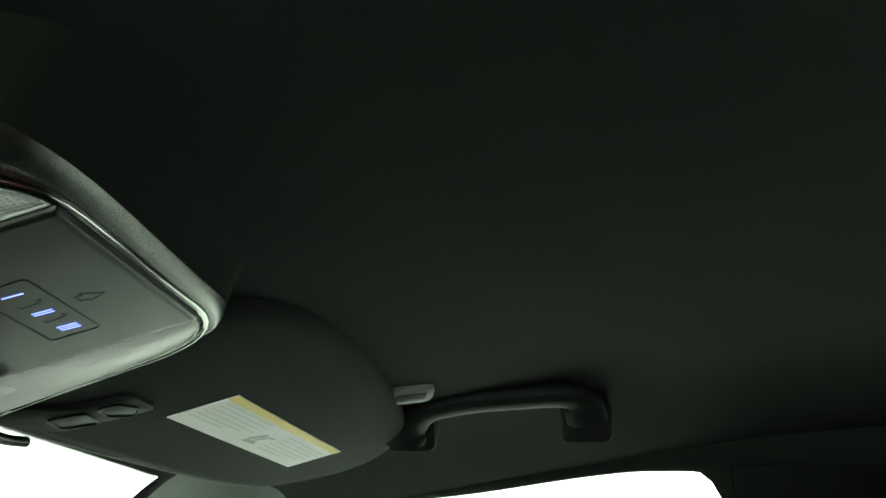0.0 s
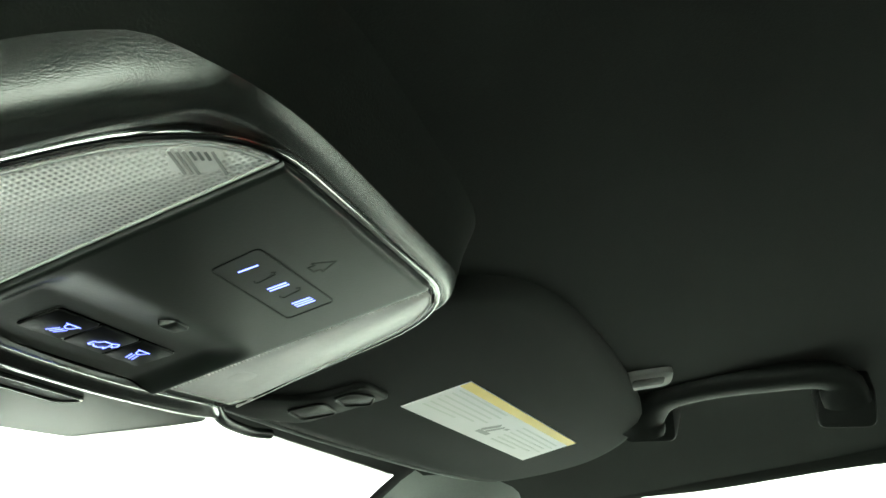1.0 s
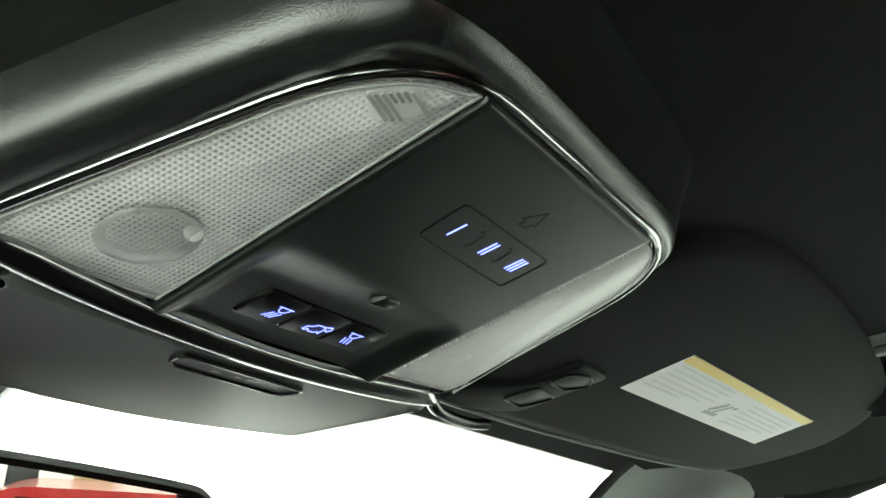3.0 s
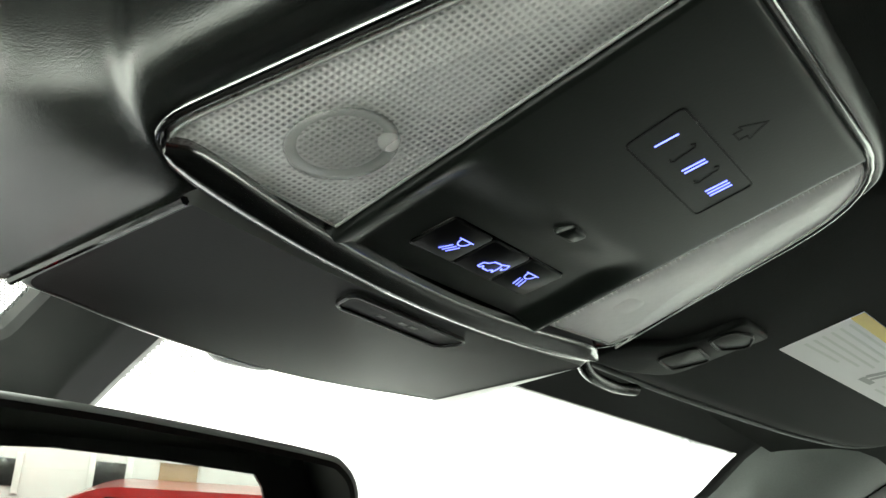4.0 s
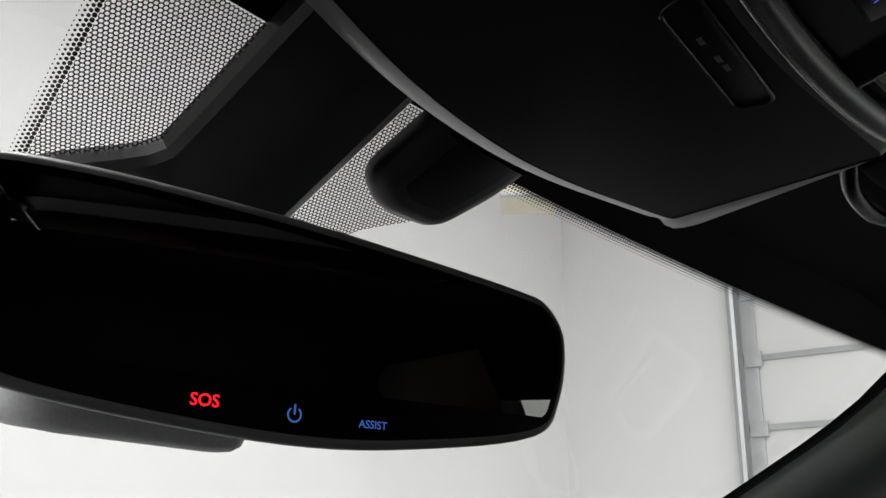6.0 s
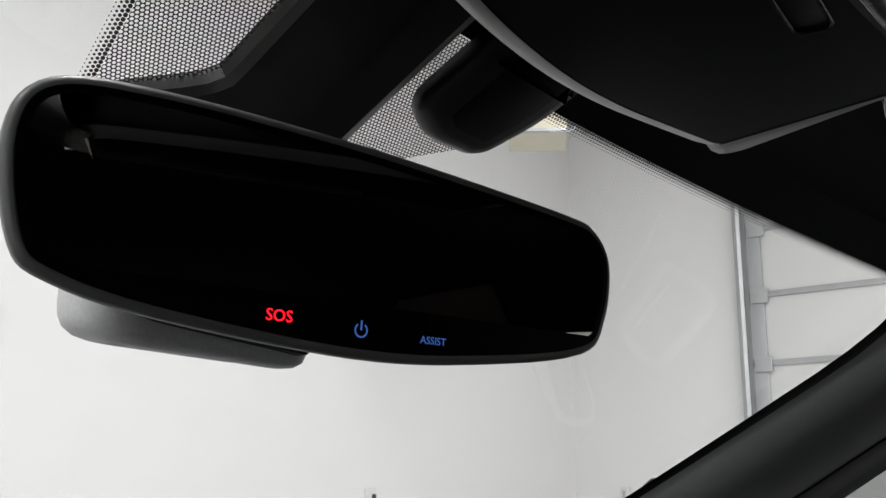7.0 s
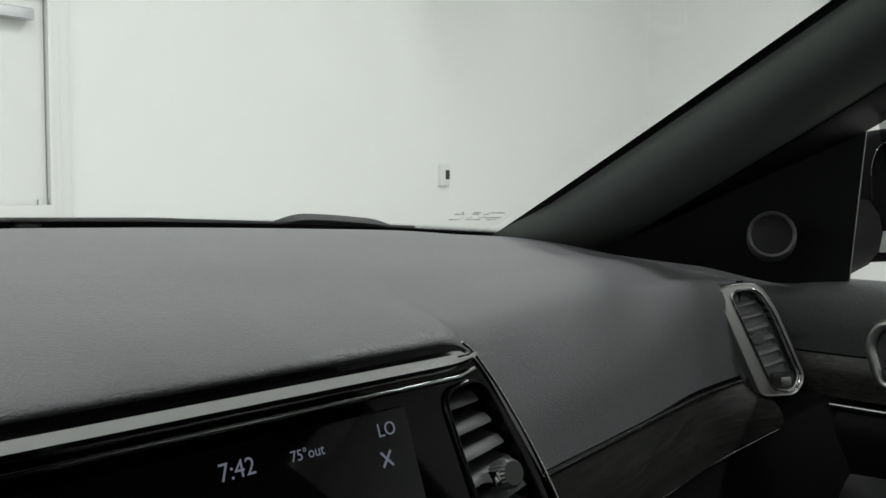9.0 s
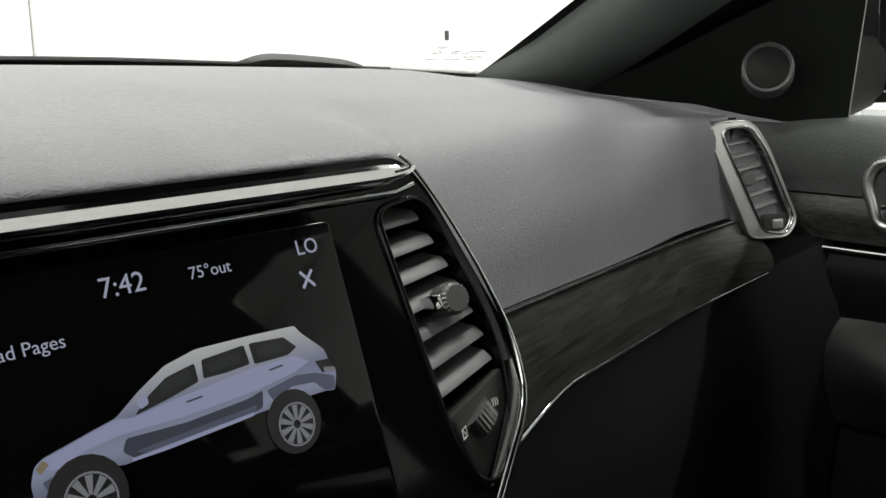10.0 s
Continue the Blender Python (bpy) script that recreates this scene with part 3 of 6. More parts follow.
part("door_head", box((0.49, BACK + 0.002, 1.40), (0.86, BACK + 0.07, 1.43), 0.004), WHITEMETAL, t, "white top board")

# ---- the car: windscreen ----
def screen_point(x, s, lift=0.0):
    """The windscreen: s runs from the header (0) to the cowl (1); lift sets off into the cabin."""
    low = max(0.0, (s - 0.15) / 0.85)
    y = (1 - s) * (0.20 - 0.30 * x * x) + s * (0.80 - 0.21 * x * x) + 0.02 * low
    z = (1 - s) * (1.65 - 0.106 * x * x) + s * (1.338 - 0.05 * x * x) + 0.01 * low
    return Vector((x, y - 0.46 * lift, z - 0.888 * lift))


def screen_edge(s):
    return 0.535 + 0.1626 * s - 0.014 * s * s + 0.0104 * s ** 3 - 0.013 * (1 - ease(-0.02, 0.10, s))


window_1 = thing("window_1", "clear raked windscreen with black dotted border", "windscreen", kind="structure")
glass = part("pane", sheet(lambda a, s: screen_point(a * (screen_edge(s) + 0.03), s), span(-1, 1, 40), span(-0.06, 1.05, 24)), PANE, window_1, "clear windscreen glass")
glass.visible_shadow = False
for x0, x1, s1 in ((-0.58, -0.061, -0.004), (-0.061, 0.145, -0.020), (0.145, 0.58, -0.004)):
    part("frit_band", sheet(lambda x, s: screen_point(x, s, 0.002), span(x0, x1, 20), span(-0.09, s1, 3)), FRIT, window_1, "black printed border")
part("frit_dots", sheet(lambda x, s: screen_point(x, s, 0.002), span(0.145, 0.52, 40), span(-0.004, 0.0065, 2), uvs=lambda x, s: (x + 1, (s + 0.004) * 0.676)), FADE, window_1, "fading black dots")
part("frit_cowl", sheet(lambda a, s: screen_point(a * 0.70, s, 0.003), span(-1, 1, 50), span(0.996, 1.04, 2)), FRIT, window_1, "black printed border")
part("frit_cowl_dots", sheet(lambda x, s: screen_point(x, s, 0.003), span(-0.70, 0.70, 60), span(0.976, 0.996, 2), uvs=lambda x, s: (x + 1, (0.996 - s) * 0.40)), FADE, window_1, "fading black dots")
for k in (-1, 1):
    part("frit_side", sheet(lambda e, s: screen_point(k * (screen_edge(s) + 0.03 * e + 0.001), s, 0.002), span(0, 1, 2), span(-0.02, 1.02, 24)), FRIT, window_1, "black printed border")


def frit_patch(x0, x1, s0, s1):
    return sheet(lambda a, b: screen_point(x0(b) + (x1(b) - x0(b)) * a, s0 + (s1 - s0) * b, 0.003), span(0, 1, 12), span(0, 1, 12),
                 uvs=lambda a, b: (x0(b) + (x1(b) - x0(b)) * a + 1, (s0 + (s1 - s0) * b + 1) * 0.676))


part("frit_fade", sheet(lambda e, b: screen_point(-0.0572 + 0.0190 * b - 0.0062 * e, -0.02 + 0.145 * b, 0.003), span(0, 1, 2), span(0, 1, 12), uvs=lambda e, b: (0.098 * b + 1, 0.0062 * e)), FADE, window_1, "fading black dots")
part("dotted_patch", frit_patch(lambda b: -0.057 + 0.0190 * b, lambda b: 0.004 - 0.004 * b * b, -0.02, 0.125), DOTS, window_1, "black dotted print beside the sensor housing")
part("dotted_patch", frit_patch(lambda b: 0.071, lambda b: 0.082 + 0.050 * ease(0.25, 0.45, b) - 0.031 * ease(0.50, 0.95, b), -0.02, 0.098), DOTS, window_1, "black dotted print beside the sensor housing")

# small maker's print low in the corner, as plain bars
bars = bmesh.new()
rnd = random.Random(5)
for row, runs in ((3, ((0.0, 0.24), (0.34, 0.62), (0.76, 0.97))), (2.2, ((0.26, 0.28), (0.37, 0.39), (0.44, 0.46), (0.62, 1.06))), (1, ((0.12, 0.31), (0.46, 0.62), (0.70, 0.82))), (0.4, ((0.26, 0.30), (0.50, 0.66), (0.82, 1.14)))):
    for a, b in runs:
        x = a
        while x < b - 0.005:
            w = 0.014 + 0.018 * rnd.random()
            tall = 0.20 + 0.30 * rnd.random()
            q = [(0.606 + 0.058 * u - 0.0059 * (3 - v), 0.957 - 0.0115 * u - 0.0102 * (3 - v)) for u, v in ((x, row - tall / 2), (x + w, row - tall / 2), (x + w, row + tall / 2), (x, row + tall / 2))]
            bars.faces.new([bars.verts.new(screen_point(u, v, 0.002)) for u, v in q])
            x += w + 0.008
part("maker_print", bars, GREYINK, window_1, "small grey printed bars", 0)


def roof_height(x, y):
    """The cloth roof lining."""
    ax = abs(x)
    z = 1.634 - 0.167 * y if y < 0 else 1.634 + 0.17 * y - 0.05 * ax * ax * ease(0, 0.12, y)
    if y < -0.38:
        z = 1.634 + 0.167 * 0.38 + 0.05 * (1 - math.exp((y + 0.38) * 2))
    if y < -1.9:
        z -= 0.25 * (-1.9 - y) ** 2
    return z - 0.05 * ease(0.42, 0.70, ax)


def roof_front(x):
    return 0.20 - 0.30 * x * x - 0.026


# ---- roof lining ----
def lining(a, b):
    x = 0.60 * a
    front, rear = roof_front(x), -2.75
    y = front + (rear - front) * b
    return Vector((x, y, roof_height(x, y)))


BS = [0, 0.01, 0.02, 0.03, 0.045, 0.06, 0.08] + span(0.1, 1.0, 30)
roof = part("ceiling_lining", sheet(lining, span(-1, 1, 48), BS, (0, 0, 0.03)), FABRIC)
tagged(roof, "black woven cloth roof lining", "headliner", kind="structure")


# ---- pillars, doors and shell of the cabin ----
def pillar(k):
    """The trim of a windscreen pillar, from the roof corner to the dash."""
    rings, shade_rings = [], []
    for s in span(-0.06, 1.09, 20):
        e = screen_point(screen_edge(s) + 0.011 - 0.015 * ease(0.86, 1.0, s), s, 0.004)
        r = Vector((0.605 + 0.19 * s, -0.03 + 0.63 * s, 1.607 - 0.306 * s - 0.014 * ease(0.2, 0.5, s)))
        d = (r - e)
        nrm = Vector((-0.72, -0.55, 0.05)).normalized()
        w = [e] + [e + d * a + nrm * b for a, b in ((0.05, 0.006), (0.12, 0.014), (0.22, 0.0225), (0.32, 0.0275), (0.42, 0.0285), (0.52, 0.0250), (0.62, 0.0165), (0.72, 0.0030), (0.78, -0.0090))]
        # rear edge split off in black: shade on the turned-away side as colour
        shade_rings.append([Vector((k * p.x, p.y, p.z)) for p in [e + d * a + nrm * b for a, b in ((0.755, -0.0060), (0.765, -0.0010), (0.80, -0.0045), (0.86, -0.0190), (0.92, -0.0360))] + [r - nrm * 0.055, r + Vector((0.06, 0.02, 0.0))]])
        rings.append([Vector((k * p.x, p.y, p.z)) for p in w])
    bm = bmesh.new()
    loft(bm, rings, closed=False)
    ob = part("pillar_trim", bm, PILLARGREY, smooth=60)
    bm = bmesh.new()
    loft(bm, shade_rings, closed=False)
    part("pillar_shade", bm, LOWBLACK, ob, "black rear strip, the pillar's shade put into its colour", 60)
    return tagged(ob, "dark grey moulded windscreen pillar trim", "pillar", kind="structure")


pillar(1)
pillar(-1)


def side_x(z):
    return 0.615 + (1.62 - z) * 0.52


def window_top(y):
    """The upper edge of the side windows."""
    return 1.638 - 0.022 * ease(-0.30, -0.08, y) - 0.034 * ease(-0.330, -0.370, y) ** 2 - 0.39 * max(0.0, y + 0.08)


def cabin_side(k):
    """The door and rear side of the cabin below the glass, the door posts, and the glass."""
    t = thing("cabin_side", "dark trimmed car body side with windows", "car side", kind="structure")

    def wall(y0, y1, z0, z1, name, mat, lab=""):
        bm = sheet(lambda y, z: Vector((k * (side_x(z) if z > 1.27 else side_x(1.27) + 0.03), y, z)), span(y0, y1, 8), span(z0, z1, 6), (k * 0.05, 0, 0))
        return part(name, bm, mat, t, lab)

    wall(-2.75, 0.75, 0.3, 1.255, "lower_side", DEEP)
    part("roof_rail", sheet(lambda y, b: Vector((k * (0.595 + (side_x(window_top(y)) + 0.008 - 0.595) * b), y, (roof_height(0.595, y) + 0.003) * (1 - b) + (window_top(y) - 0.002) * b - 0.006 * math.sin(math.pi * b))), span(-2.75, -0.50, 16) + span(-0.46, 0.0, 46), span(0, 1, 4), (k * 0.02, 0, 0.03)), FABRIC, t, "black cloth roof side", 60)
    part("door_post", sheet(lambda a, z: Vector((k * (side_x(z) - 0.012 * math.sin(math.pi * a)), -0.368 - 0.14 * a - 0.12 * (1.62 - z), z)), span(0, 1, 6), span(1.25, 1.640, 8), (k * 0.05, 0, 0)), DEEP, t, "black door post trim")
    part("rear_post", sheet(lambda a, z: Vector((k * side_x(z), -1.35 - 1.4 * a, z)), span(0, 1, 3), span(1.25, 1.70, 4), (k * 0.05, 0, 0)), DEEP, t)
    for y0, y1, mat in ((-0.5, 0.3, DARKPANE if k > 0 else TINTPANE), (-1.4, -0.5, PRIVACY)):
        g = part("side_glass", sheet(lambda y, b: Vector((k * (side_x(1.2 + (window_top(y) - 1.192) * b) + 0.03), y, 1.2 + (window_top(y) - 1.192) * b)), span(y0, y1, 12), span(0, 1, 2)), mat, t, "clear side glass" if y0 > -1 else "dark tinted side glass")
        g.visible_shadow = False
    return t


cabin_side(1)
cabin_side(-1)
tagged(part("cabin_floor", box((-0.86, -2.75, 0.28), (0.86, 0.9, 0.33)), DEEP), "dark carpeted car floor", "floor", kind="structure")
tagged(part("tailgate_panel", plate([Vector(p) for p in ((-0.86, 0.3), (0.86, 0.3), (0.86, 1.75), (-0.86, 1.75))], [[Vector(p) for p in ((-0.60, 1.22), (0.56, 1.22), (0.52, 1.46), (0.49, 1.508), (0.16, 1.527), (-0.2, 1.518), (-0.49, 1.50), (-0.52, 1.46))]], 0.0, 0.05, axes((0, -2.75, 0), (-1, 0, 0), (0, 0, 1))), DEEP), "dark tailgate trim round the rear window", "tailgate", kind="structure")
rear_pane = tagged(part("window_2", sheet(lambda x, z: Vector((x, -2.79, z)), span(-0.62, 0.62, 2), span(1.2, 1.64, 2)), REARPANE), "tinted rear window glass", "rear window", kind="structure")
rear_pane.visible_shadow = False
tagged(part("bulkhead_panel", box((-0.86, 0.86, 0.3), (0.86, 0.9, 1.24)), DEEP), "dark bulkhead below the windscreen", "bulkhead", kind="structure")
tagged(part("bonnet", sheet(lambda x, y: Vector((x, y, 1.255 - 0.05 * x * x - 0.10 * (y - 0.84))), span(-0.8, 0.8, 8), span(0.83, 1.9, 6), (0, 0, -0.05)), WHITEPAINT), "pale painted car bonnet", "bonnet", kind="structure")


# ---- overhead console ----
CM = axes((0, 0, 1.603), (1, 0, 0), (0, -0.9713, 0.2380))     # ez looks down into the cabin


def cp(x, y):
    return Vector((x, -y * 1.0296))


console = thing("overhead_console", "black overhead console with chrome rim, lamp lenses and lit buttons", "overhead console")
rim = rounded([cp(-0.110, 0.012), cp(-0.010, 0.023), cp(0.094, 0.013), cp(0.064, -0.093), cp(-0.084, -0.093)], [0.016, 0.05, 0.016, 0.034, 0.034], 8)


INNER = [(-0.0900, 0.0885), (-0.0910, 0.060), (-0.0925, 0.030), (-0.0945, 0.0135), (-0.1085, 0.002), (-0.100, -0.040), (-0.091, -0.074), (-0.076, -0.0905), (-0.010, -0.0930), (0.046, -0.0915), (0.0630, -0.0800), (0.0760, -0.045), (0.0885, -0.005), (0.0920, 0.012)]
OUTER = [(-0.1010, 0.0985), (-0.1270, 0.076), (-0.1390, 0.034), (-0.1420, 0.008), (-0.1410, -0.020), (-0.1310, -0.064), (-0.1120, -0.100), (-0.0820, -0.117), (-0.010, -0.114), (0.051, -0.107), (0.0740, -0.0890), (0.0860, -0.048), (0.0985, -0.003), (0.0990, 0.013)]
inner, outer_ = smooth_line([Vector(p) for p in INNER], 6), smooth_line([Vector(p) for p in OUTER], 6)


def plane_z(p, i):
    nose_z, con_z = 1.5942 - 0.06 * (p.y - 0.020), 1.6025 - 0.245 * p.y
    k = ease(14, 26, i)
    return nose_z + (con_z - nose_z) * k


RISE = ((-0.40, 0.0010), (0.0, 0.0004), (0.05, 0.0006), (0.10, 0.0011), (0.15, 0.0021), (0.19, 0.0033), (0.225, 0.0049), (0.255, 0.0069), (0.28, 0.0094), (0.297, 0.0122), (0.310, 0.0155), (0.322, 0.0195))
EDGE = ((-0.40, 0.0010), (0.0, 0.0005), (0.09, 0.0006), (0.15, 0.0014), (0.20, 0.0027), (0.245, 0.0045), (0.285, 0.0068), (0.325, 0.0096), (0.37, 0.0138), (0.68, 0.0260), (0.90, 0.0380), (1.03, 0.052))


def table(rows, a):
    for (a0, u0), (a1, u1) in zip(rows, rows[1:]):
        if a <= a1:
            return u0 + (u1 - u0) * (a - a0) / (a1 - a0)
    return rows[-1][1]


def roll_end(i):
    """How far out the roll of the shroud ends: wide on the lobe in front, narrow beside the lamp."""
    return 1.03 - 0.708 * ease(5, 27, i)


def rise(a, i):
    k, b = ease(30, 44, i), roll_end(i)
    high = 1 + 1.2 * (1 - ease(5, 27, i))
    h = table(RISE, 0.322 * a / b) * high if a <= b else 0.0195 * high + (0.052 - 0.0195 * high) * (a - b) / (1.0301 - b)
    return h * (1 - k) + table(EDGE, a) * k


def shroud_ring(f, low, high):
    out = []
    for i, (p, q) in enumerate(zip(inner, outer_)):
        a = low(i) + (high(i) - low(i)) * f
        out.append(Vector((*(p + (q - p) * a), plane_z(p, i) + rise(a, i))))
    return out


def border(i):
    """Where the moulded shroud ends and the cloth begins."""
    return roll_end(i) - 0.062 * ease(35, 43, i) + 0.06 * ease(50, 58, i) - 0.05 * ease(60, 68, i)


bm = bmesh.new()
loft(bm, [shroud_ring(f, lambda i: -0.40, border) for f in span(0, 1, 30)], closed=False)
part("shroud", bm, GRAINED, console, "grained black shroud round the console", 70)
bm = bmesh.new()
loft(bm, [shroud_ring(f, border, lambda i: 1.03) for f in span(0, 1, 6)], closed=False)
part("shroud_skirt", bm, FABRIC, console, "black cloth skirt between shroud and lining", 70)
part("back_plate", slab(grown(rim, -0.002), -0.006, -0.0015, CM, 0.0), SATIN, console)
def rim_ring(d, h):
    """The rim is slim along the sides and the rear."""
    return [CM @ Vector((*(p + u * (d if d > 0 else d * 0.42)), h)) for p, u in zip(rim, rim_unit)]


rim_unit = [q - p for p, q in zip(rim, grown(rim, 1.0))]
bm = bmesh.new()
loft(bm, [rim_ring(d, h) for d, h in ((0.0010, -0.002), (0.0010, 0.0004), (0.0006, 0.0012), (-0.0006, 0.0016), (-0.0026, 0.0015), (-0.0038, 0.0010), (-0.0042, -0.002))], False, False)
part("rim", bm, RIMCHROME, console, "bright chrome rim", 60)


def band_low(x):
    return 0.0240 - 0.9 * (x - 0.013) ** 2


def band_high(x):
    return 0.0157 - (1.0 if x < 0.012 else 1.25) * (x - 0.012) ** 2


bm = bmesh.new()
rings = []
for x in span(-0.1045, 0.0880, 48):
    w = math.sqrt(max(0.02, 1 - (abs(x + 0.00825) / 0.0964) ** 14))
    mid, half = (band_low(x) + band_high(x)) / 2, (band_low(x) - band_high(x)) / 2 * w
    rings.append([CM @ Vector((*cp(x, mid + half * a), h)) for a, h in ((1.0, -0.001), (0.98, 0.0024), (0.86, 0.0040), (0.60, 0.0050), (0.15, 0.0052), (-0.30, 0.0046), (-0.72, 0.0036), (-0.90, 0.0030), (-0.96, 0.0024), (-1.0, -0.001))])
loft(bm, rings)
part("front_band", bm, BAND, console, "rounded dark chrome band", 50)


def lens_part(loop, mat, name, label, h=0.0012):
    bm = slab(loop, -0.002, h, CM, 0.0010)
    lay = bm.loops.layers.uv.new("UVMap")
    inv = CM.inverted()
    for f in bm.faces:
        for lp in f.loops:
            q = inv @ lp.vert.co
            lp[lay].uv = (q.x + 1, q.y + 1)
    return part(name, bm, mat, console, label)


def lens_shape(side, front, rear):
    """A lamp lens: a straight inner edge, and the rim's own curve outside."""
    a, b = cp(*front), cp(*rear)
    pts = [p for p in grown(rim, -0.0024) if side * (p.x - (a.x + (b.x - a.x) * (p.y - a.y) / (b.y - a.y))) > 0.003 and b.y > p.y > a.y + 0.002]
    pts += [a, b, cp(front[0] + side * 0.045, front[1] - 0.003)]
    mid = sum(pts, Vector((0, 0))) / len(pts)
    return sorted(pts, key=lambda p: math.atan2(p.y - mid.y, p.x - mid.x))


def panel_right_edge(y):
    return 0.0494 - 0.1250 * (0.0116 - y)


drv = lens_shape(-1, (-0.0515, 0.0100), (-0.0612, -0.0906))
pas = lens_shape(1, (0.0487, 0.0112), (0.0362, -0.0900))
lens_l = lens_part(drv, LENS, "lamp_lens", "clear ribbed lamp lens")
lens_r = lens_part(pas, CLEAR, "lamp_lens", "frosted lamp lens")
for lp_ in (drv, pas):
    part("lens_border", ring(lp_, grown(lp_, -0.0008), 0.0010, 0.0017, CM, 0.0002), FROSTGREY, console, "clear lens border")
bm = bmesh.new()
dome = [cp(-0.0755 + 0.0125 * math.cos(a), -0.0125 + 0.0115 * math.sin(a)) for a in span(0, 2 * math.pi, 28)[:-1]]
loft(bm, [lifted(grown(dome, -0.0125 * (1 - c)), h, CM) for c, h in ((1, 0.0008), (0.97, 0.0024), (0.85, 0.0034), (0.6, 0.0040), (0.3, 0.0043))], False, True)
window = part("lamp_dome", bm, DOME, lens_l, "smooth round lens window", 60)
bowl = bmesh.new()
loft(bowl, [lifted(grown(dome, -0.0125 * (1 - c)), h, CM) for c, h in ((0.97, 0.0016), (0.85, 0.0014), (0.6, 0.0007), (0.35, 0.0002), (0.12, 0.0))], False, True)
part("reflector_bowl", bowl, FROSTGREY, window, "frosted grey reflector", 60)
bulb = bmesh.new()
bmesh.ops.create_uvsphere(bulb, u_segments=14, v_segments=8, radius=0.0024, matrix=CM @ Matrix.Translation((*cp(-0.0690, -0.0195), 0.0016)))
part("reading_bulb", bulb, CLEAR, window, "small pale bulb", 60)
smooth_patch = rounded([cp(-0.0815, -0.0755), cp(-0.0720, -0.0705), cp(-0.0655, -0.0785), cp(-0.0740, -0.0848)], 0.003, 4)
part("clear_patch", slab(smooth_patch, 0.0009, 0.0016, CM, 0.0003), CLEAR, lens_l, "smooth patch of the lens")
for i in range(7):
    a = Vector((-0.0800 + 0.0010 * i, -0.0752 - 0.0011 * i))
    b = a + Vector((0.0100, 0.0024)) * (0.35 if 2 < i < 6 else 1.0)
    w = Vector((-0.00008, 0.00030))
    part("lamp_socket", slab([cp(*(a - w)), cp(*(a + w)), cp(*(b + w)), cp(*(b - w))], 0.0015, 0.0019, CM, 0.0), WELLGREY if 2 < i < 6 else FROSTGREY, lens_l, "grey socket ribs")
part("lamp_bulb", slab(rounded([cp(0.0600, -0.0060), cp(0.0700, -0.0075), cp(0.0670, -0.0160), cp(0.0575, -0.0140)], 0.003, 3), 0.0010, 0.00132, CM, 0.0001), CLEAR, lens_r, "pale bulb seen in the lens")
ribs = bmesh.new()
for i in range(64):
    y = 0.0095 - 0.0985 * i / 63
    x = panel_right_edge(y)
    box((x, -0.0002, 0.0010), (x + 0.0026, 0.0002, 0.0022), 0.0, ribs, CM @ Matrix.Translation((0, cp(0, y).y, 0)))
part("lens_ribs", ribs, CLEAR, lens_r, "fine ribs along the lens edge", 0)


def panel_left(y):
    return -0.0508 - 0.0958 * (0.0114 - y)


def panel_right(y):
    return 0.0480 - 0.1250 * (0.0116 - y)


def panel_point(u, v):
    """The centre panel: flat at the rear, scooped round the lamp keys, turned down along its edges."""
    x = panel_left(0) + (panel_right(0) - panel_left(0)) * u
    front = min(0.0145, band_high(x) + 0.0015)
    y = -0.0914 + (front + 0.0914) * v
    x = panel_left(y) + (panel_right(y) - panel_left(y)) * u
    scoop = ease(-0.032, -0.014, y) * ease(panel_left(y) + 0.002, panel_left(y) + 0.010, x) * ease(panel_right(y) - 0.001, panel_right(y) - 0.014, x)
    rim_drop = 0.0007 * (ease(0.007, 0.0, u) + ease(0.993, 1.0, u) + ease(0.007, 0.0, v))
    return CM @ Vector((*cp(x, y), 0.0033 - 0.0030 * scoop - rim_drop))


US = [0, 0.003, 0.007, 0.02, 0.035] + span(0.05, 0.95, 54) + [0.965, 0.98, 0.993, 0.997, 1]
part("centre_panel", sheet(panel_point, US, [0, 0.003, 0.007, 0.025] + span(0.05, 1, 54), CM.to_3x3() @ Vector((0, 0, -0.003))), PANEL, console, "satin black centre panel with a finger scoop", 60)


def keys(x0, x1, y0, y1, h, n, name, label):
    plate = part(name, slab(rounded([cp(x0, y0), cp(x1, y0), cp(x1, y1), cp(x0, y1)], 0.0022, 4), h - 0.001, h + 0.0008, CM, 0.0004), GLOSS, console, label)
    w = (x1 - x0) / n
    for i in range(n):
        loop = rounded([cp(x0 + w * i + 0.0004, y0 + 0.0006), cp(x0 + w * (i + 1) - 0.0004, y0 + 0.0006), cp(x0 + w * (i + 1) - 0.0004, y1 - 0.0006), cp(x0 + w * i + 0.0004, y1 - 0.0006)], 0.0014, 3)
        part("key", slab(loop, h, h + 0.0013, CM, 0.0004), BLACKBAND, plate)
    return plate


hl = rounded([cp(-0.0262, -0.0525), cp(0.0205, -0.0505), cp(0.0188, -0.0664), cp(-0.0290, -0.0676)], 0.0018, 4)
home = part("remote_keys", ring(grown(hl, 0.0005), grown(hl, -0.0001), 0.0026, 0.00350, CM, 0.00005), BLACKBAND, console, "flush black key strip with lit strokes")
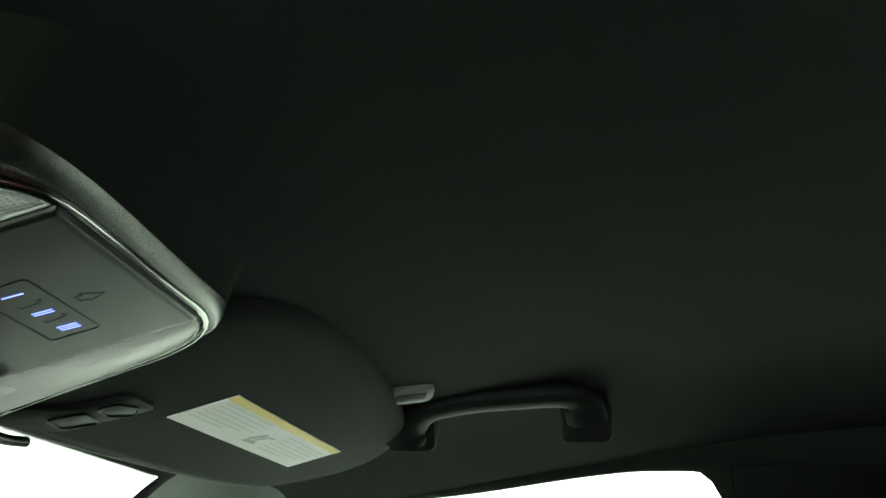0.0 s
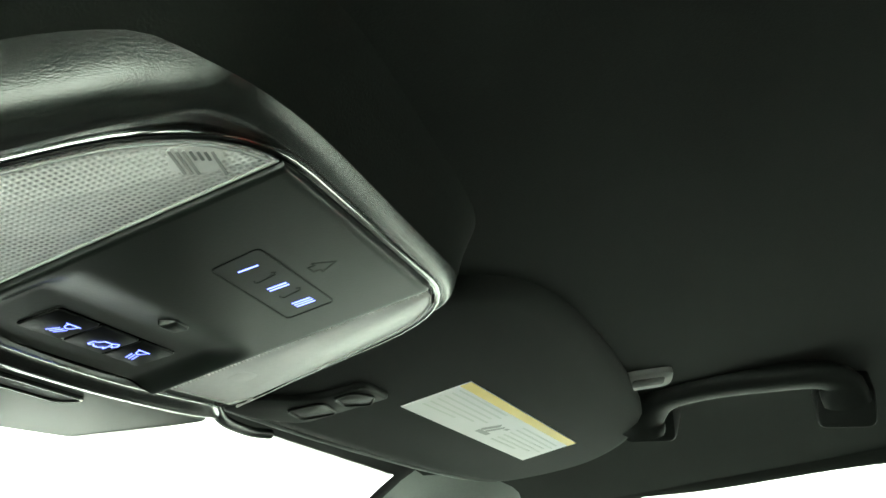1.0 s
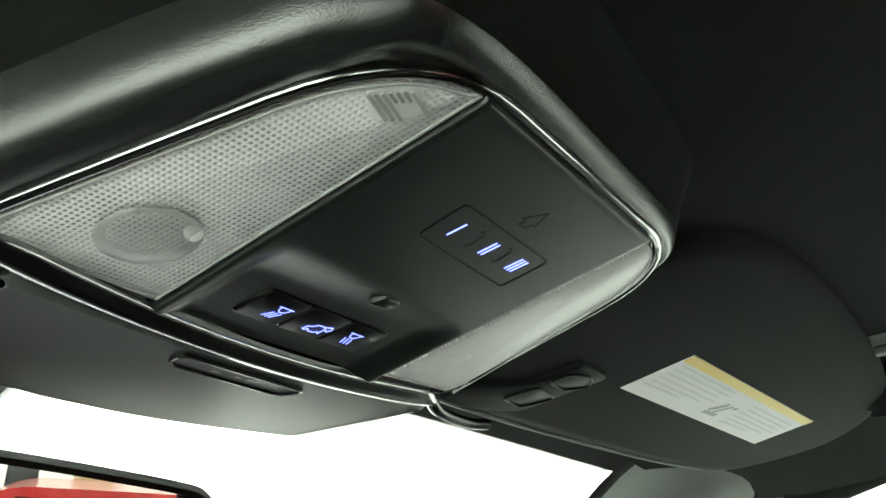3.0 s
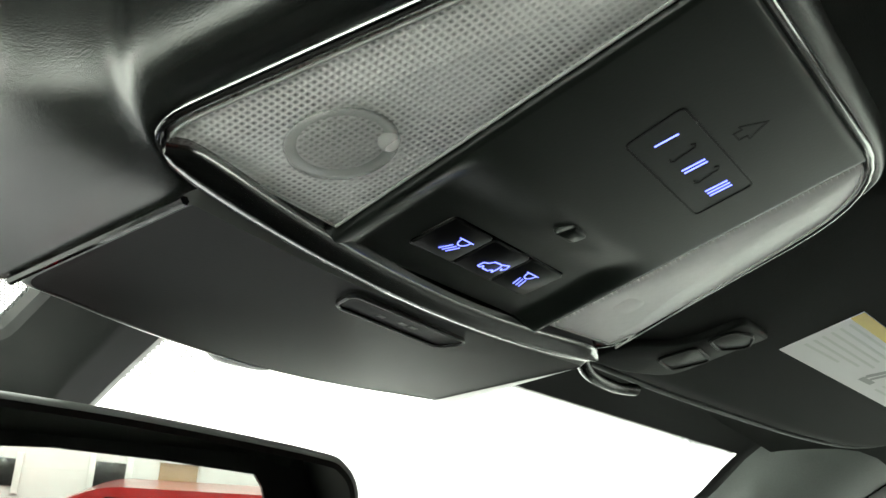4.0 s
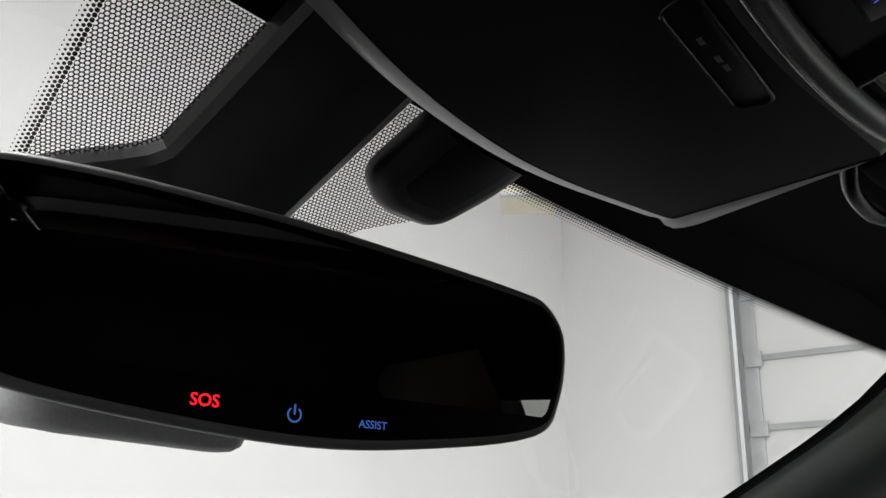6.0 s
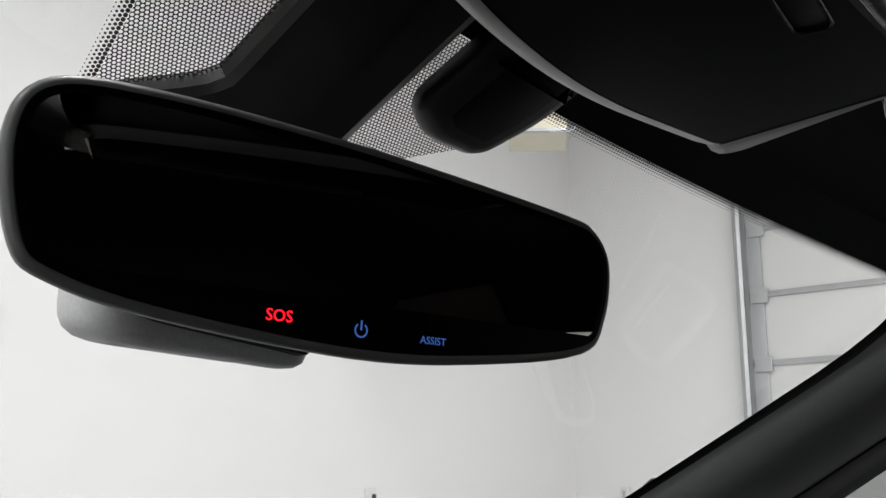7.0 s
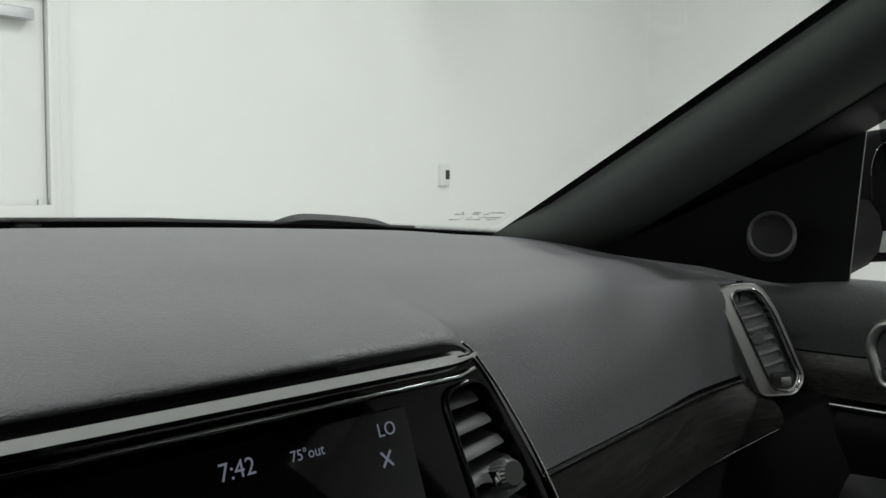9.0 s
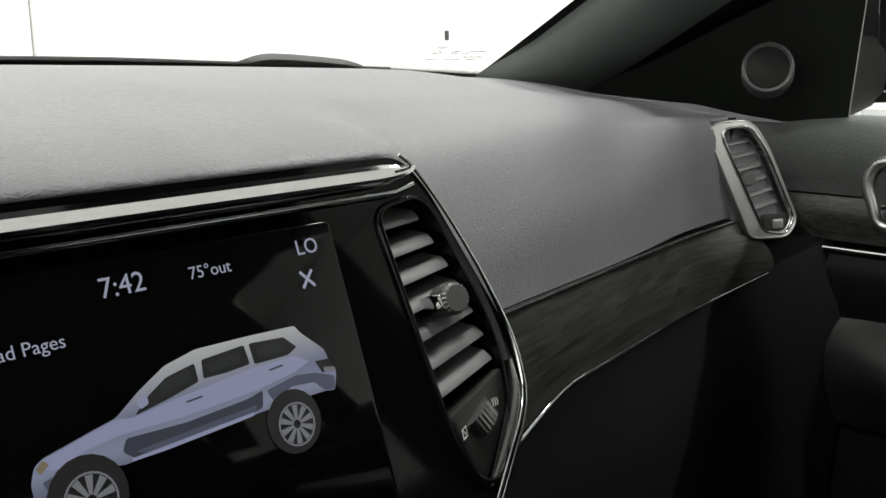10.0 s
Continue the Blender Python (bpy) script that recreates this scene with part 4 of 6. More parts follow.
for n, x in ((1, -0.0201), (2, -0.0034), (3, 0.0124)):
    for i in range(n):
        xx = x + (i - (n - 1) / 2) * 0.0016
        part("key_stroke", slab([cp(xx - 0.00025, -0.0568), cp(xx + 0.00025, -0.0568), cp(xx + 0.00005, -0.0628), cp(xx - 0.00045, -0.0628)], 0.0032, 0.00345, CM, 0.0), BLUE, home, "lit blue-white stroke")
lamps = keys(-0.0300, 0.0255, -0.0095, 0.0056, -0.0003, 3, "lamp_keys", "three black keys with lit symbols")


def stroke(pts, w, h, parent, mat=BLUE, m=CM, conv=cp, name="key_symbol"):
    bm = bmesh.new()
    for a, b in zip(pts, pts[1:]):
        a, b = conv(*a), conv(*b)
        d = (b - a)
        nn = Vector((-d.y, d.x)).normalized() * w / 2
        e = d.normalized() * w * 0.3
        slab([a - nn - e, b - nn + e, b + nn + e, a + nn - e], h, h + 0.0001, m, 0.0, bm)
    return part(name, bm, mat, parent, "lit blue symbol", 0)


for x in (-0.0106, 0.0043):
    tagged(stroke([(x - 0.0012, -0.0570), (x, -0.0566), (x + 0.0006, -0.0574), (x - 0.0010, -0.0632), (x - 0.0024, -0.0638), (x - 0.0030, -0.0630)], 0.0004, 0.00335, home, BLACKBAND, name="key_divider"), "engraved dark divider")
HK = 0.0011


def symbol(cx, cy, lines, size=0.70, w=0.00034):
    for line in lines:
        stroke([(cx + size * a, cy + size * b) for a, b in line], w, HK, lamps)


for k, x in ((1, -0.0185), (-1, 0.0158)):
    rays = [[(0.0010 * k - 0.0026 + i * 0.0023, -0.0002), (-0.0014 * k - 0.0032 + i * 0.0023, 0.0044)] for i in range(3)]
    bowl = [(0.0010 * k + 0.0030 * math.cos(a), -0.0046 + 0.0034 * math.sin(a)) for a in span(0, math.pi, 8)]
    symbol(x, -0.0010, [[(0.0010 * k - 0.0044, -0.0050), (0.0010 * k + 0.0044, -0.0050)], bowl] + rays, 0.66, 0.00028)
symbol(0.0003, 0.0004, [[(-0.0062, 0.0016), (-0.0060, -0.0010), (-0.0036, -0.0018), (-0.0020, -0.0038), (0.0026, -0.0040), (0.0036, -0.0022), (0.0038, 0.0018), (0.0024, 0.0006), (0.0010, 0.0020), (-0.0024, 0.0020), (-0.0038, 0.0006), (-0.0048, 0.0020), (-0.0062, 0.0016)],
                      [(0.0030, -0.0042), (0.0058, -0.0052), (0.0070, -0.0030), (0.0056, -0.0012), (0.0048, -0.0022)]])
part("microphone_hood", slab(rounded([cp(-0.0045, -0.0215), cp(0.0045, -0.0215), cp(0.0055, -0.0265), cp(-0.0030, -0.0275)], 0.0015, 4), 0.0006, 0.0036, CM, 0.0010), PANEL, console, "small moulded hood")
stroke([(-0.0105, -0.0735), (-0.0070, -0.0790), (-0.0035, -0.0735), (-0.0052, -0.0735), (-0.0052, -0.0715), (-0.0088, -0.0715), (-0.0088, -0.0735), (-0.0105, -0.0735)], 0.0005, 0.0033, console, DEEP, name="moulded_mark")
tagged(bpy.data.objects["moulded_mark"], "small moulded mark")

# nose cover in front of the rim
NM = axes((0, 0.020, 1.5940), (1, 0, 0), (0, -0.998, 0.060))


def np_(x, y):
    return Vector((x, -(y - 0.020) * 1.002))


nose = rounded([np_(-0.0905, 0.0140), np_(-0.0875, 0.0868), np_(-0.030, 0.1020), np_(0.030, 0.1060), np_(0.0990, 0.0915), np_(0.0915, 0.0165), np_(0.013, 0.0236), np_(-0.040, 0.0206)], [0.004, 0.014, 0.04, 0.04, 0.008, 0.006, 0.03, 0.03], 8)
unit = [q - p for p, q in zip(nose, grown(nose, 1.0))]


def nose_ring(d, h):
    """The bevel runs out towards the rim."""
    out = []
    for p, u in zip(nose, unit):
        w = max(ease(0.035, 0.080, 0.020 - p.y) * ease(-0.0885, -0.074, p.x), ease(0.075, 0.090, p.x) * ease(0.030, 0.050, 0.020 - p.y))
        flange = ease(0.60, 0.97, u.x) * ease(0.022, 0.040, 0.020 - p.y)
        if h < -0.004:
            out.append(NM @ Vector((*(p + u * (d + 0.006 * flange)), h * (1 - 0.55 * flange * (h > -0.0063)))))
        else:
            out.append(NM @ Vector((*(p + u * (d * w - 0.002 * (1 - w) + 0.006 * flange * (d > 0))), h * w * (1 - 0.55 * flange))))
    return out


bm = bmesh.new()
loft(bm, [nose_ring(d, h) for d, h in ((0.0, -0.050), (0.003, -0.030), (0.0045, -0.012), (0.0042, -0.0062), (0.0030, -0.0040), (-0.0005, -0.0022), (-0.0050, -0.0005), (-0.0065, 0.0))], False, True)
# the bevel again in the paler colour, painting the light along the edge
lip = bmesh.new()
loft(lip, [[p + Vector((0, 0, -0.0003)) for p in nose_ring(d, h)] for d, h in ((0.0034, -0.0044), (0.0030, -0.00399), (-0.0005, -0.0022), (-0.0046, -0.0006))], False, False)
part("cover_lip", lip, LIPSHEEN, console, "smooth lip along the cover, its window sheen put into the colour", 60)
part("nose_cover", bm, NOSE, console, "dark matt cover towards the windscreen", 60)
ind = rounded([np_(-0.0245, 0.0275), np_(0.034, 0.0310), np_(0.031, 0.0400), np_(-0.0215, 0.0365)], 0.0035, 5)
part("indicator_window", slab(ind, -0.001, 0.0006, NM, 0.0004), DEEP, console, "small glossy indicator window")
# small glints on the window painted as grey bars
for q in (-0.006, 0.004, 0.009):
    part("indicator_glint", slab([np_(q, 0.0335), np_(q + 0.0032, 0.0337), np_(q + 0.0030, 0.0349), np_(q - 0.0002, 0.0347)], 0.0006, 0.0008, NM, 0.0), CLIPGREY, console, "small grey bar painting a glint", 0)
part("indicator_rim", ring(grown(ind, 0.0008), grown(ind, -0.0003), -0.001, 0.0015, NM, 0.0003), DARKGLOSS, console)


part("cover_seam", tube([NM @ Vector((*np_(x, y), 0.0002)) for x, y in ((-0.0906, 0.016), (-0.0893, 0.05), (-0.0880, 0.083))], 0.0011, sides=6), GLOSS, console, "dark seam beside the cover")

# ---- sun visor ----
VA = Vector((0.204, -0.018, 1.618))
VM = axes(VA, (0.995, -0.05, -0.028), (0.0, -0.962, 0.272))     # x outwards, y to the rear, ez down
visor = thing("sun_visor", "black cloth sun visor folded up with a warning label", "sun visor")


def vloop(pts, r, n=8):
    return rounded([Vector(p) for p in pts], r, n)


vis = [Vector((p[0], p[1])) for p in smooth_loop([(-0.108, -0.030), (-0.085, -0.054), (-0.030, -0.057), (0.060, -0.054), (0.160, -0.047), (0.225, -0.035), (0.252, -0.010), (0.262, 0.030), (0.235, 0.068), (0.180, 0.090), (0.060, 0.099), (-0.050, 0.099), (-0.100, 0.080), (-0.117, 0.030)], 6)]
bm = bmesh.new()
loft(bm, [lifted(grown(vis, d), h, VM) for d, h in ((-0.010, -0.021), (-0.003, -0.018), (0.0, -0.010), (-0.001, -0.005), (-0.005, -0.0015), (-0.012, 0.0))])
part("visor_body", bm, VISOR, visor, "", 60)
part("visor_piping", tube([VM @ Vector((p.x, p.y, -0.004)) for p in grown(vis, 0.0004)[4:42]], 0.0013, sides=6), MATT, visor, "thin piping along the front edge", 60)
label_loop = [(-0.002, -0.0005), (0.183, 0.0045), (0.183, 0.0420), (-0.002, 0.0375)]
lab = part("warning_label", slab([Vector(p) for p in label_loop], 0.0, 0.0004, VM, 0.0), PAPER, visor, "white warning label with a yellow strip")
part("label_strip", slab([Vector(p) for p in ((-0.002, 0.0315), (0.183, 0.0360), (0.183, 0.0420), (-0.002, 0.0375))], 0.0004, 0.0006, VM, 0.0), YELLOW, lab, "yellow heading strip")
for side in (0, 1):
    x0 = 0.004 + side * 0.103
    for i in range(6):
        y = 0.0285 - i * 0.0040
        w = (0.068, 0.070, 0.064, 0.069, 0.058, 0.040)[i]
        part("printed_line", slab([Vector((x0, y)), Vector((x0 + w, y + 0.0016)), Vector((x0 + w, y + 0.0028)), Vector((x0, y + 0.0012))], 0.0004, 0.0005, VM, 0.0), PALEINK, lab, "grey unreadable printed line", 0)
bm = bmesh.new()
for a, b, w in (((0.081, 0.012), (0.088, 0.022), 0.004), ((0.088, 0.012), (0.094, 0.022), 0.003), ((0.080, 0.010), (0.096, 0.011), 0.003), ((0.097, 0.021), (0.101, 0.022), 0.002)):
    a, b = Vector(a), Vector(b)
    q = Vector((-(b - a).y, (b - a).x)).normalized() * w / 2
    slab([a - q, b - q, b + q, a + q], 0.0004, 0.0005, VM, 0.0, bm)
part("label_picture", bm, GREYINK, lab, "small grey pictogram", 0)
clip = vloop([(-0.086, -0.050), (-0.060, -0.050), (-0.030, -0.040), (-0.028, -0.020), (-0.024, 0.004), (-0.052, 0.004), (-0.056, -0.020), (-0.082, -0.034)], [0.008, 0.012, 0.010, 0.010, 0.004, 0.006, 0.012, 0.008])
hinge = part("hinge_plate", slab(clip, -0.002, 0.0026, VM, 0.0018), HANDLE, visor, "dark moulded hinge plate", 60)
for pts in (((-0.0505, -0.0120), (-0.0375, -0.0135), (-0.0275, -0.0055), (-0.0355, 0.0000), (-0.0490, -0.0035)), ((-0.0560, -0.0330), (-0.0400, -0.0350), (-0.0320, -0.0215), (-0.0500, -0.0190))):
    rl = rounded([Vector(p) for p in pts], 0.003, 4)
    part("hinge_recess", slab(rl, 0.0024, 0.0030, VM, 0.0002), DEEP, hinge, "dark recess")
    part("recess_rim", ring(grown(rl, 0.0012), rl, 0.0022, 0.0036, VM, 0.0004), DEEP, hinge, "thin raised rim")
part("hinge_arm", tube(smooth_line([VM @ Vector(p) for p in ((-0.095, -0.046, -0.004), (-0.075, -0.056, 0.002), (-0.050, -0.058, 0.003), (-0.036, -0.055, 0.003))]), 0.0030, 0.0026, 10), GRAINED, visor, "shiny black hinge arm", 60)

# ---- small clip behind the visor, and grab handle ----
hm = axes((0.3225, -0.122, 1.6525), (0.30, -0.93, 0.16), (0.93, 0.30, -0.34))
hook = thing("visor_clip", "small grey oval plastic clip on the roof lining", "clip")
oval = rounded([Vector(p) for p in ((-0.0150, -0.0095), (0.0150, -0.0095), (0.0150, 0.0095), (-0.0150, 0.0095))], 0.008, 6)
HS = 1 if (hm.to_3x3() @ Vector((0, 0, 1))).z < 0 else -1
part("clip_body", slab(oval, -0.006 * HS, 0.004 * HS, hm, 0.002), CLIPGREY, hook, "grey moulded oval")
part("clip_slot", slab(rounded([Vector(p) for p in ((-0.0095, -0.004), (0.0095, -0.004), (0.0095, 0.004), (-0.0095, 0.004))], 0.002, 3), 0.0038 * HS, 0.0044 * HS, hm, 0.0002), DARKGREY, hook, "dark slot")

handle = thing("grab_handle", "black folding grab handle above the passenger window", "grab handle")
hp = [(0.4083, -0.1076, 1.6337), (0.3991, -0.1104, 1.6421), (0.3889, -0.1243, 1.6522), (0.3833, -0.1539, 1.6578), (0.3815, -0.1909, 1.6605), (0.3824, -0.215, 1.6615), (0.388, -0.2288, 1.6587), (0.3991, -0.2334, 1.6467)]
part("grip", tube(smooth_line(hp, 6), 0.0145, 0.0085, 14), HANDLE, handle, "", 60)
for y in (-0.110, -0.234):
    part("mount", slab(rounded([Vector(p) for p in ((-0.018, -0.014), (0.018, -0.014), (0.018, 0.014), (-0.018, 0.014))], 0.007, 4), -0.045, 0.006, axes((0.424, y, 1.643 - 0.05 * (y + 0.11)), (0, 1, 0), (0.5, 0, -0.86)), 0.004), HANDLE, handle, "dark mount")


# ---- rear-view mirror and what hangs on the windscreen ----
MU = Vector((0.9537, -0.3008, 0.0))
MM = axes((0.013, 0.179, 1.522), MU, (-0.0226, -0.0715, 0.9972))       # ez looks back at the driver
mirror = thing("rear_view_mirror", "black frameless rear-view mirror with lit call keys", "rear-view mirror")
mo = smooth_loop([(-0.1125, 0.042), (-0.1025, 0.0590), (-0.070, 0.0629), (-0.014, 0.0614), (0.031, 0.0583), (0.0855, 0.0530), (0.1005, 0.0488), (0.1090, 0.0370), (0.1072, 0.0155), (0.0955, 0.0010), (0.0470, -0.0070), (0.0, -0.0092), (-0.0620, -0.0040), (-0.0940, 0.0025), (-0.1070, 0.0120)], 6)
mo = [Vector((p[0] + 0.0012 * ease(0.06, 0.10, p[0]), p[1] + 0.0012 * ease(0.03, 0.05, p[1]))) for p in mo]
bm = bmesh.new()
loft(bm, [lifted(grown(mo, d), h, MM) for d, h in ((-0.022, -0.034), (-0.010, -0.028), (-0.002, -0.014), (0.0, -0.004), (-0.0004, -0.0010), (-0.0020, 0.0002), (-0.0030, 0.0))])
part("mirror_housing", bm, HOUSING, mirror, "", 60)
part("key_band", slab(grown(mo, -0.0032), -0.0005, 0.0008, MM, 0.0003), BLACKBAND, mirror, "black band with the lit keys", 20)
shape = [Vector((p.x, max(p.y, 0.0085 - 0.02 * p.x * p.x))) for p in grown(mo, -0.0060)]
part("mirror_glass", slab(shape, -0.0004, 0.0010, MM, 0.0), MIRROR, mirror, "reflecting mirror glass", 0)


def mw(x, y, h=0.0013):
    return MM @ Matrix.Translation((x, y, h))


word("sos_key", "SOS", 0.0052, mw(-0.0288, 0.0013), RED, mirror, "lit red letters")
word("assist_key", "ASSIST", 0.0036, mw(0.0278, -0.0008), DIMBLUE, mirror, "lit blue letters")
stroke([(0.0022 * math.sin(a), 0.0022 * math.cos(a)) for a in span(0.7, 2 * math.pi - 0.7, 12)], 0.0005, 0.0011, mirror, DIMBLUE, MM, lambda x, y: Vector((x, y)), "power_symbol")
stroke([(0, 0.0002), (0, 0.0030)], 0.0006, 0.0011, mirror, DIMBLUE, MM, lambda x, y: Vector((x, y)), "power_symbol")

bm = bmesh.new()
foot = rounded([Vector(p) for p in ((-0.0515, 0.226), (0.0455, 0.226), (0.0475, 0.272), (-0.0465, 0.272))], [0.020, 0.021, 0.022, 0.022], 10)


def foot_drop(p):
    return -0.0030 + 0.16 * (p.y - 0.232) + 0.0022 * (p.x / 0.048) ** 4


loft(bm, [[Vector((p.x, p.y, z + foot_drop(p) * f)) for p in grown(foot, d)] for d, z, f in ((-0.0195, 1.5205, 1.0), (-0.015, 1.5178, 1.0), (-0.010, 1.5173, 1.0), (-0.0055, 1.5180, 1.0), (-0.0022, 1.5200, 1.0), (-0.0005, 1.5235, 0.9), (0.0, 1.529, 0.6), (0.0, 1.55, 0.0), (-0.012, 1.585, 0.0))])
foot_ob = part("mirror_foot", bm, FOOTGREY, mirror, "grey moulded mirror foot", 60)
# raised black plate: the shade inside the cupped foot is put into its colour
shade_loop = rounded([Vector(p) for p in ((-0.043, 1.5235), (0.035, 1.5193), (0.018, 1.560), (-0.040, 1.560))], [0.012, 0.005, 0.004, 0.004], 6)
part("foot_shade", slab(shade_loop, -0.0008, 0.0030, axes((0, 0.226, 0), (1, 0, 0), (0, 0, 1)), 0.0004), DEEP, foot_ob, "black plate drawing the shade inside the foot")
part("mirror_arm", tube([(0.010, 0.215, 1.553), (0.008, 0.25, 1.556), (0.004, 0.30, 1.565)], 0.015, sides=12), SATIN, mirror, "", 60)

housing = thing("sensor_housing", "dark grey moulded sensor cover on the windscreen", "sensor cover")
bm = bmesh.new()
rings = []
for s in span(-0.05, 0.155, 24):
    fl = 0.036 * ease(0.066, 0.122, s)
    low = 0.025 + 0.008 * ease(0.05, 0.25, s)
    prof = [(-0.003 - fl, 0.001), (-0.002 - fl, 0.008), (0.0005 - fl * 0.9, 0.0115), (0.006 - fl * 0.5, 0.0135), (0.0085 - fl * 0.3, 0.0150), (0.0225, low - 0.003), (0.0255, low - 0.0008), (0.029, low), (0.046, low), (0.052, low - 0.003), (0.066, 0.007), (0.0715, 0.001)]
    rings.append([screen_point(x, s, l) for x, l in prof])
loft(bm, rings, closed=False)
part("cover", bm, COVER, housing, "", 24)
part("cover_seam", tube([screen_point(-0.028, s, l) for s, l in ((0.118, 0.0088), (0.127, 0.0092), (0.135, 0.0095))], 0.0005, sides=6), GLOSS, housing, "thin dark seam")

pod = thing("rain_sensor", "black rounded rain sensor pod on the windscreen", "sensor")
PM = axes(screen_point(0.110, 0.015), (1, 0, 0), (0, 0.888, -0.46))
pl = rounded([Vector(p) for p in ((-0.030, -0.040), (-0.032, 0.013), (-0.016, 0.0250), (0.022, 0.0240), (0.0345, -0.010), (0.036, -0.040))], [0.006, 0.009, 0.010, 0.012, 0.012, 0.006], 6)
bm = bmesh.new()
loft(bm, [lifted(grown(pl, d), -h, PM) for d, h in ((0.0, 0.001), (0.0, 0.006), (-0.0015, 0.010), (-0.005, 0.0128), (-0.010, 0.0138))])
part("pod_body", bm, COVER, pod, "", 60)
part("pod_lens", slab(grown(pl, -0.014), -0.0130, -0.0142, PM, 0.0006), DEEP, pod, "dark flat cap")


# ---- dashboard ----
def base_y(x):
    return 0.80 - 0.21 * x * x


def base_z(x):
    return 1.338 - 0.05 * x * x - 0.010


def wood_y(x):
    return 0.316 + 0.229 * (x - 0.27) - 2.6 * max(0.0, x - 0.60) ** 2


def wood_z(x):
    return 1.196 - 0.06 * (x - 0.27) + 1.0 * max(0.0, x - 0.60) ** 2


def pad_profile(x):
    ax = abs(x)
    wy, wz = wood_y(ax), wood_z(ax)
    k2 = ease(0.46, 0.66, ax)
    outer = [(base_y(x) + 0.03, base_z(x) - 0.012), (base_y(x) - 0.01, base_z(x) + 0.0035), (0.62, 1.3295 - 0.03 * ax * ax), (wy + 0.15, 1.318 - 0.03 * ax * ax),
             (wy + 0.090, 1.308 - 0.012 * ax), (wy + 0.045, 1.286 + 0.002 * k2), (wy + 0.014, 1.240 + 0.030 * k2), (wy, wz + 0.004 * k2)]
    if ax > 0.685:
        lim = 0.412 - 0.45 * (ax - 0.685)
        outer = outer[:4] + [(lim + 0.09, 1.296), (lim + 0.045, 1.288), (lim + 0.012, 1.2840), (lim, 1.2820)]
    fall = 0.010 * ease(0.48, 0.66, ax)
    outer = outer[:2] + [(p[0], p[1] - fall) if p[1] > 1.275 else p for p in outer[2:]]
    mid = [(base_y(x) + 0.03, base_z(x) - 0.012), (base_y(x) - 0.01, base_z(x) + 0.0035), (0.62, 1.3305), (0.46, 1.3235), (0.34, 1.3130), (0.286, 1.3052), (0.2705, 1.2990), (0.2735, 1.2920)]
    k = ease(0.135, 0.235, ax)
    return [(a[0] + (b[0] - a[0]) * k, a[1] + (b[1] - a[1]) * k) for a, b in zip(mid, outer)]


dash = thing("dashboard", "black leather-covered dashboard with dark wood band and chrome", "dashboard")
xs = span(-0.78, 0.10, 16) + span(0.115, 0.26, 14)[0:] + span(0.28, 0.68, 16) + [0.6849, 0.6851] + span(0.70, 0.82, 6)
bm = bmesh.new()


def vent_side(x, z):
    """Draws the end of the pad in to the slanted edge of the side vent."""
    if not 0.64 < x < 0.685 or z > 1.272:
        return x
    return 0.64 + (x - 0.64) / 0.045 * (0.691 + (1.264 - z) * 0.3875 - 0.64)


def pad_end(y):
    return 0.728 - 0.14 * max(0.0, y - 0.40)


loft(bm, [[Vector((min(vent_side(x, p[1]), pad_end(p[0])), p[0], p[1])) for p in smooth_line([Vector(q) for q in pad_profile(x)], 5)] for x in xs], closed=False)
part("upper_pad", bm, LEATHER, dash, "black grained leather upper pad", 60)


part("dash_end", sheet(lambda y, z: Vector((pad_end(y) - 0.001, y, z)), span(0.40, 0.74, 8), span(1.05, 1.275, 4), (-0.01, 0, 0)), LOWBLACK, dash, "black end of the dash", 60)


def face_strip(x0, x1, top, bot, out, mat, name, label, n=26, rows=6):
    """A strip of the passenger side of the dash below the pad."""
    bm = sheet(lambda x, b: Vector((x, wood_y(x) - out(b), top(x) + (bot(x) - top(x)) * b)), span(x0, x1, n), span(0, 1, rows), (0, 0.03, 0))
    return part(name, bm, mat, dash, label, 60)


def chrome_z(x):
    return wood_z(x) - 0.088 + 0.026 * ease(0.21, 0.36, x) - 0.02 * (x - 0.36 if x > 0.36 else 0) - 0.10 * ease(0.24, 0.19, x) * 0.5 + 0.6 * max(0.0, x - 0.60) ** 2


part("wood_lip", tube([(x, wood_y(x) - 0.004, wood_z(x) - 0.001) for x in span(0.185, 0.700, 26)], 0.0020, sides=8), DARKGLOSS, dash, "dark lip above the wood", 60)
face_strip(0.18, 0.742, lambda x: min(wood_z(x) - 0.004, 1.30 if x < 0.722 else 1.158), chrome_z, lambda b: -0.004 + 0.010 * math.sin(math.pi * b * 0.7) + 0.006 * b, WOOD, "wood_band", "dark grey open-pore wood band")
part("chrome_line", tube([(x, wood_y(x) - 0.0125, chrome_z(x)) for x in span(0.19, 0.735, 30)], 0.0016, 0.0018, 8, taper=lambda t: 1 - 0.75 * ease(0.75, 1.0, t)), CHROME, dash, "thin chrome line", 60)
face_strip(0.735, 0.80, lambda x: 1.157, lambda x: 1.04, lambda b: -0.002, LOWBLACK, "vent_base", "black panel below the side vent", 6)
face_strip(0.17, 0.80, lambda x: chrome_z(x) - 0.001, lambda x: 0.80, lambda b: 0.004 + 0.03 * math.sin(math.pi * min(1, b * 3) / 2) - 0.02 * b, LOWBLACK, "lower_pad", "black lower dash and glove box lid")
# ---- centre stack ----
SM = axes((0, 0.252, 1.271), (1, 0, 0), (0, 0.34, 0.94))     # ez looks back into the cabin
stack = thing("centre_stack", "gloss black centre stack with touch screen, vent and chrome edge", "centre stack")


def sp(x, v):
    return Vector((x, v))


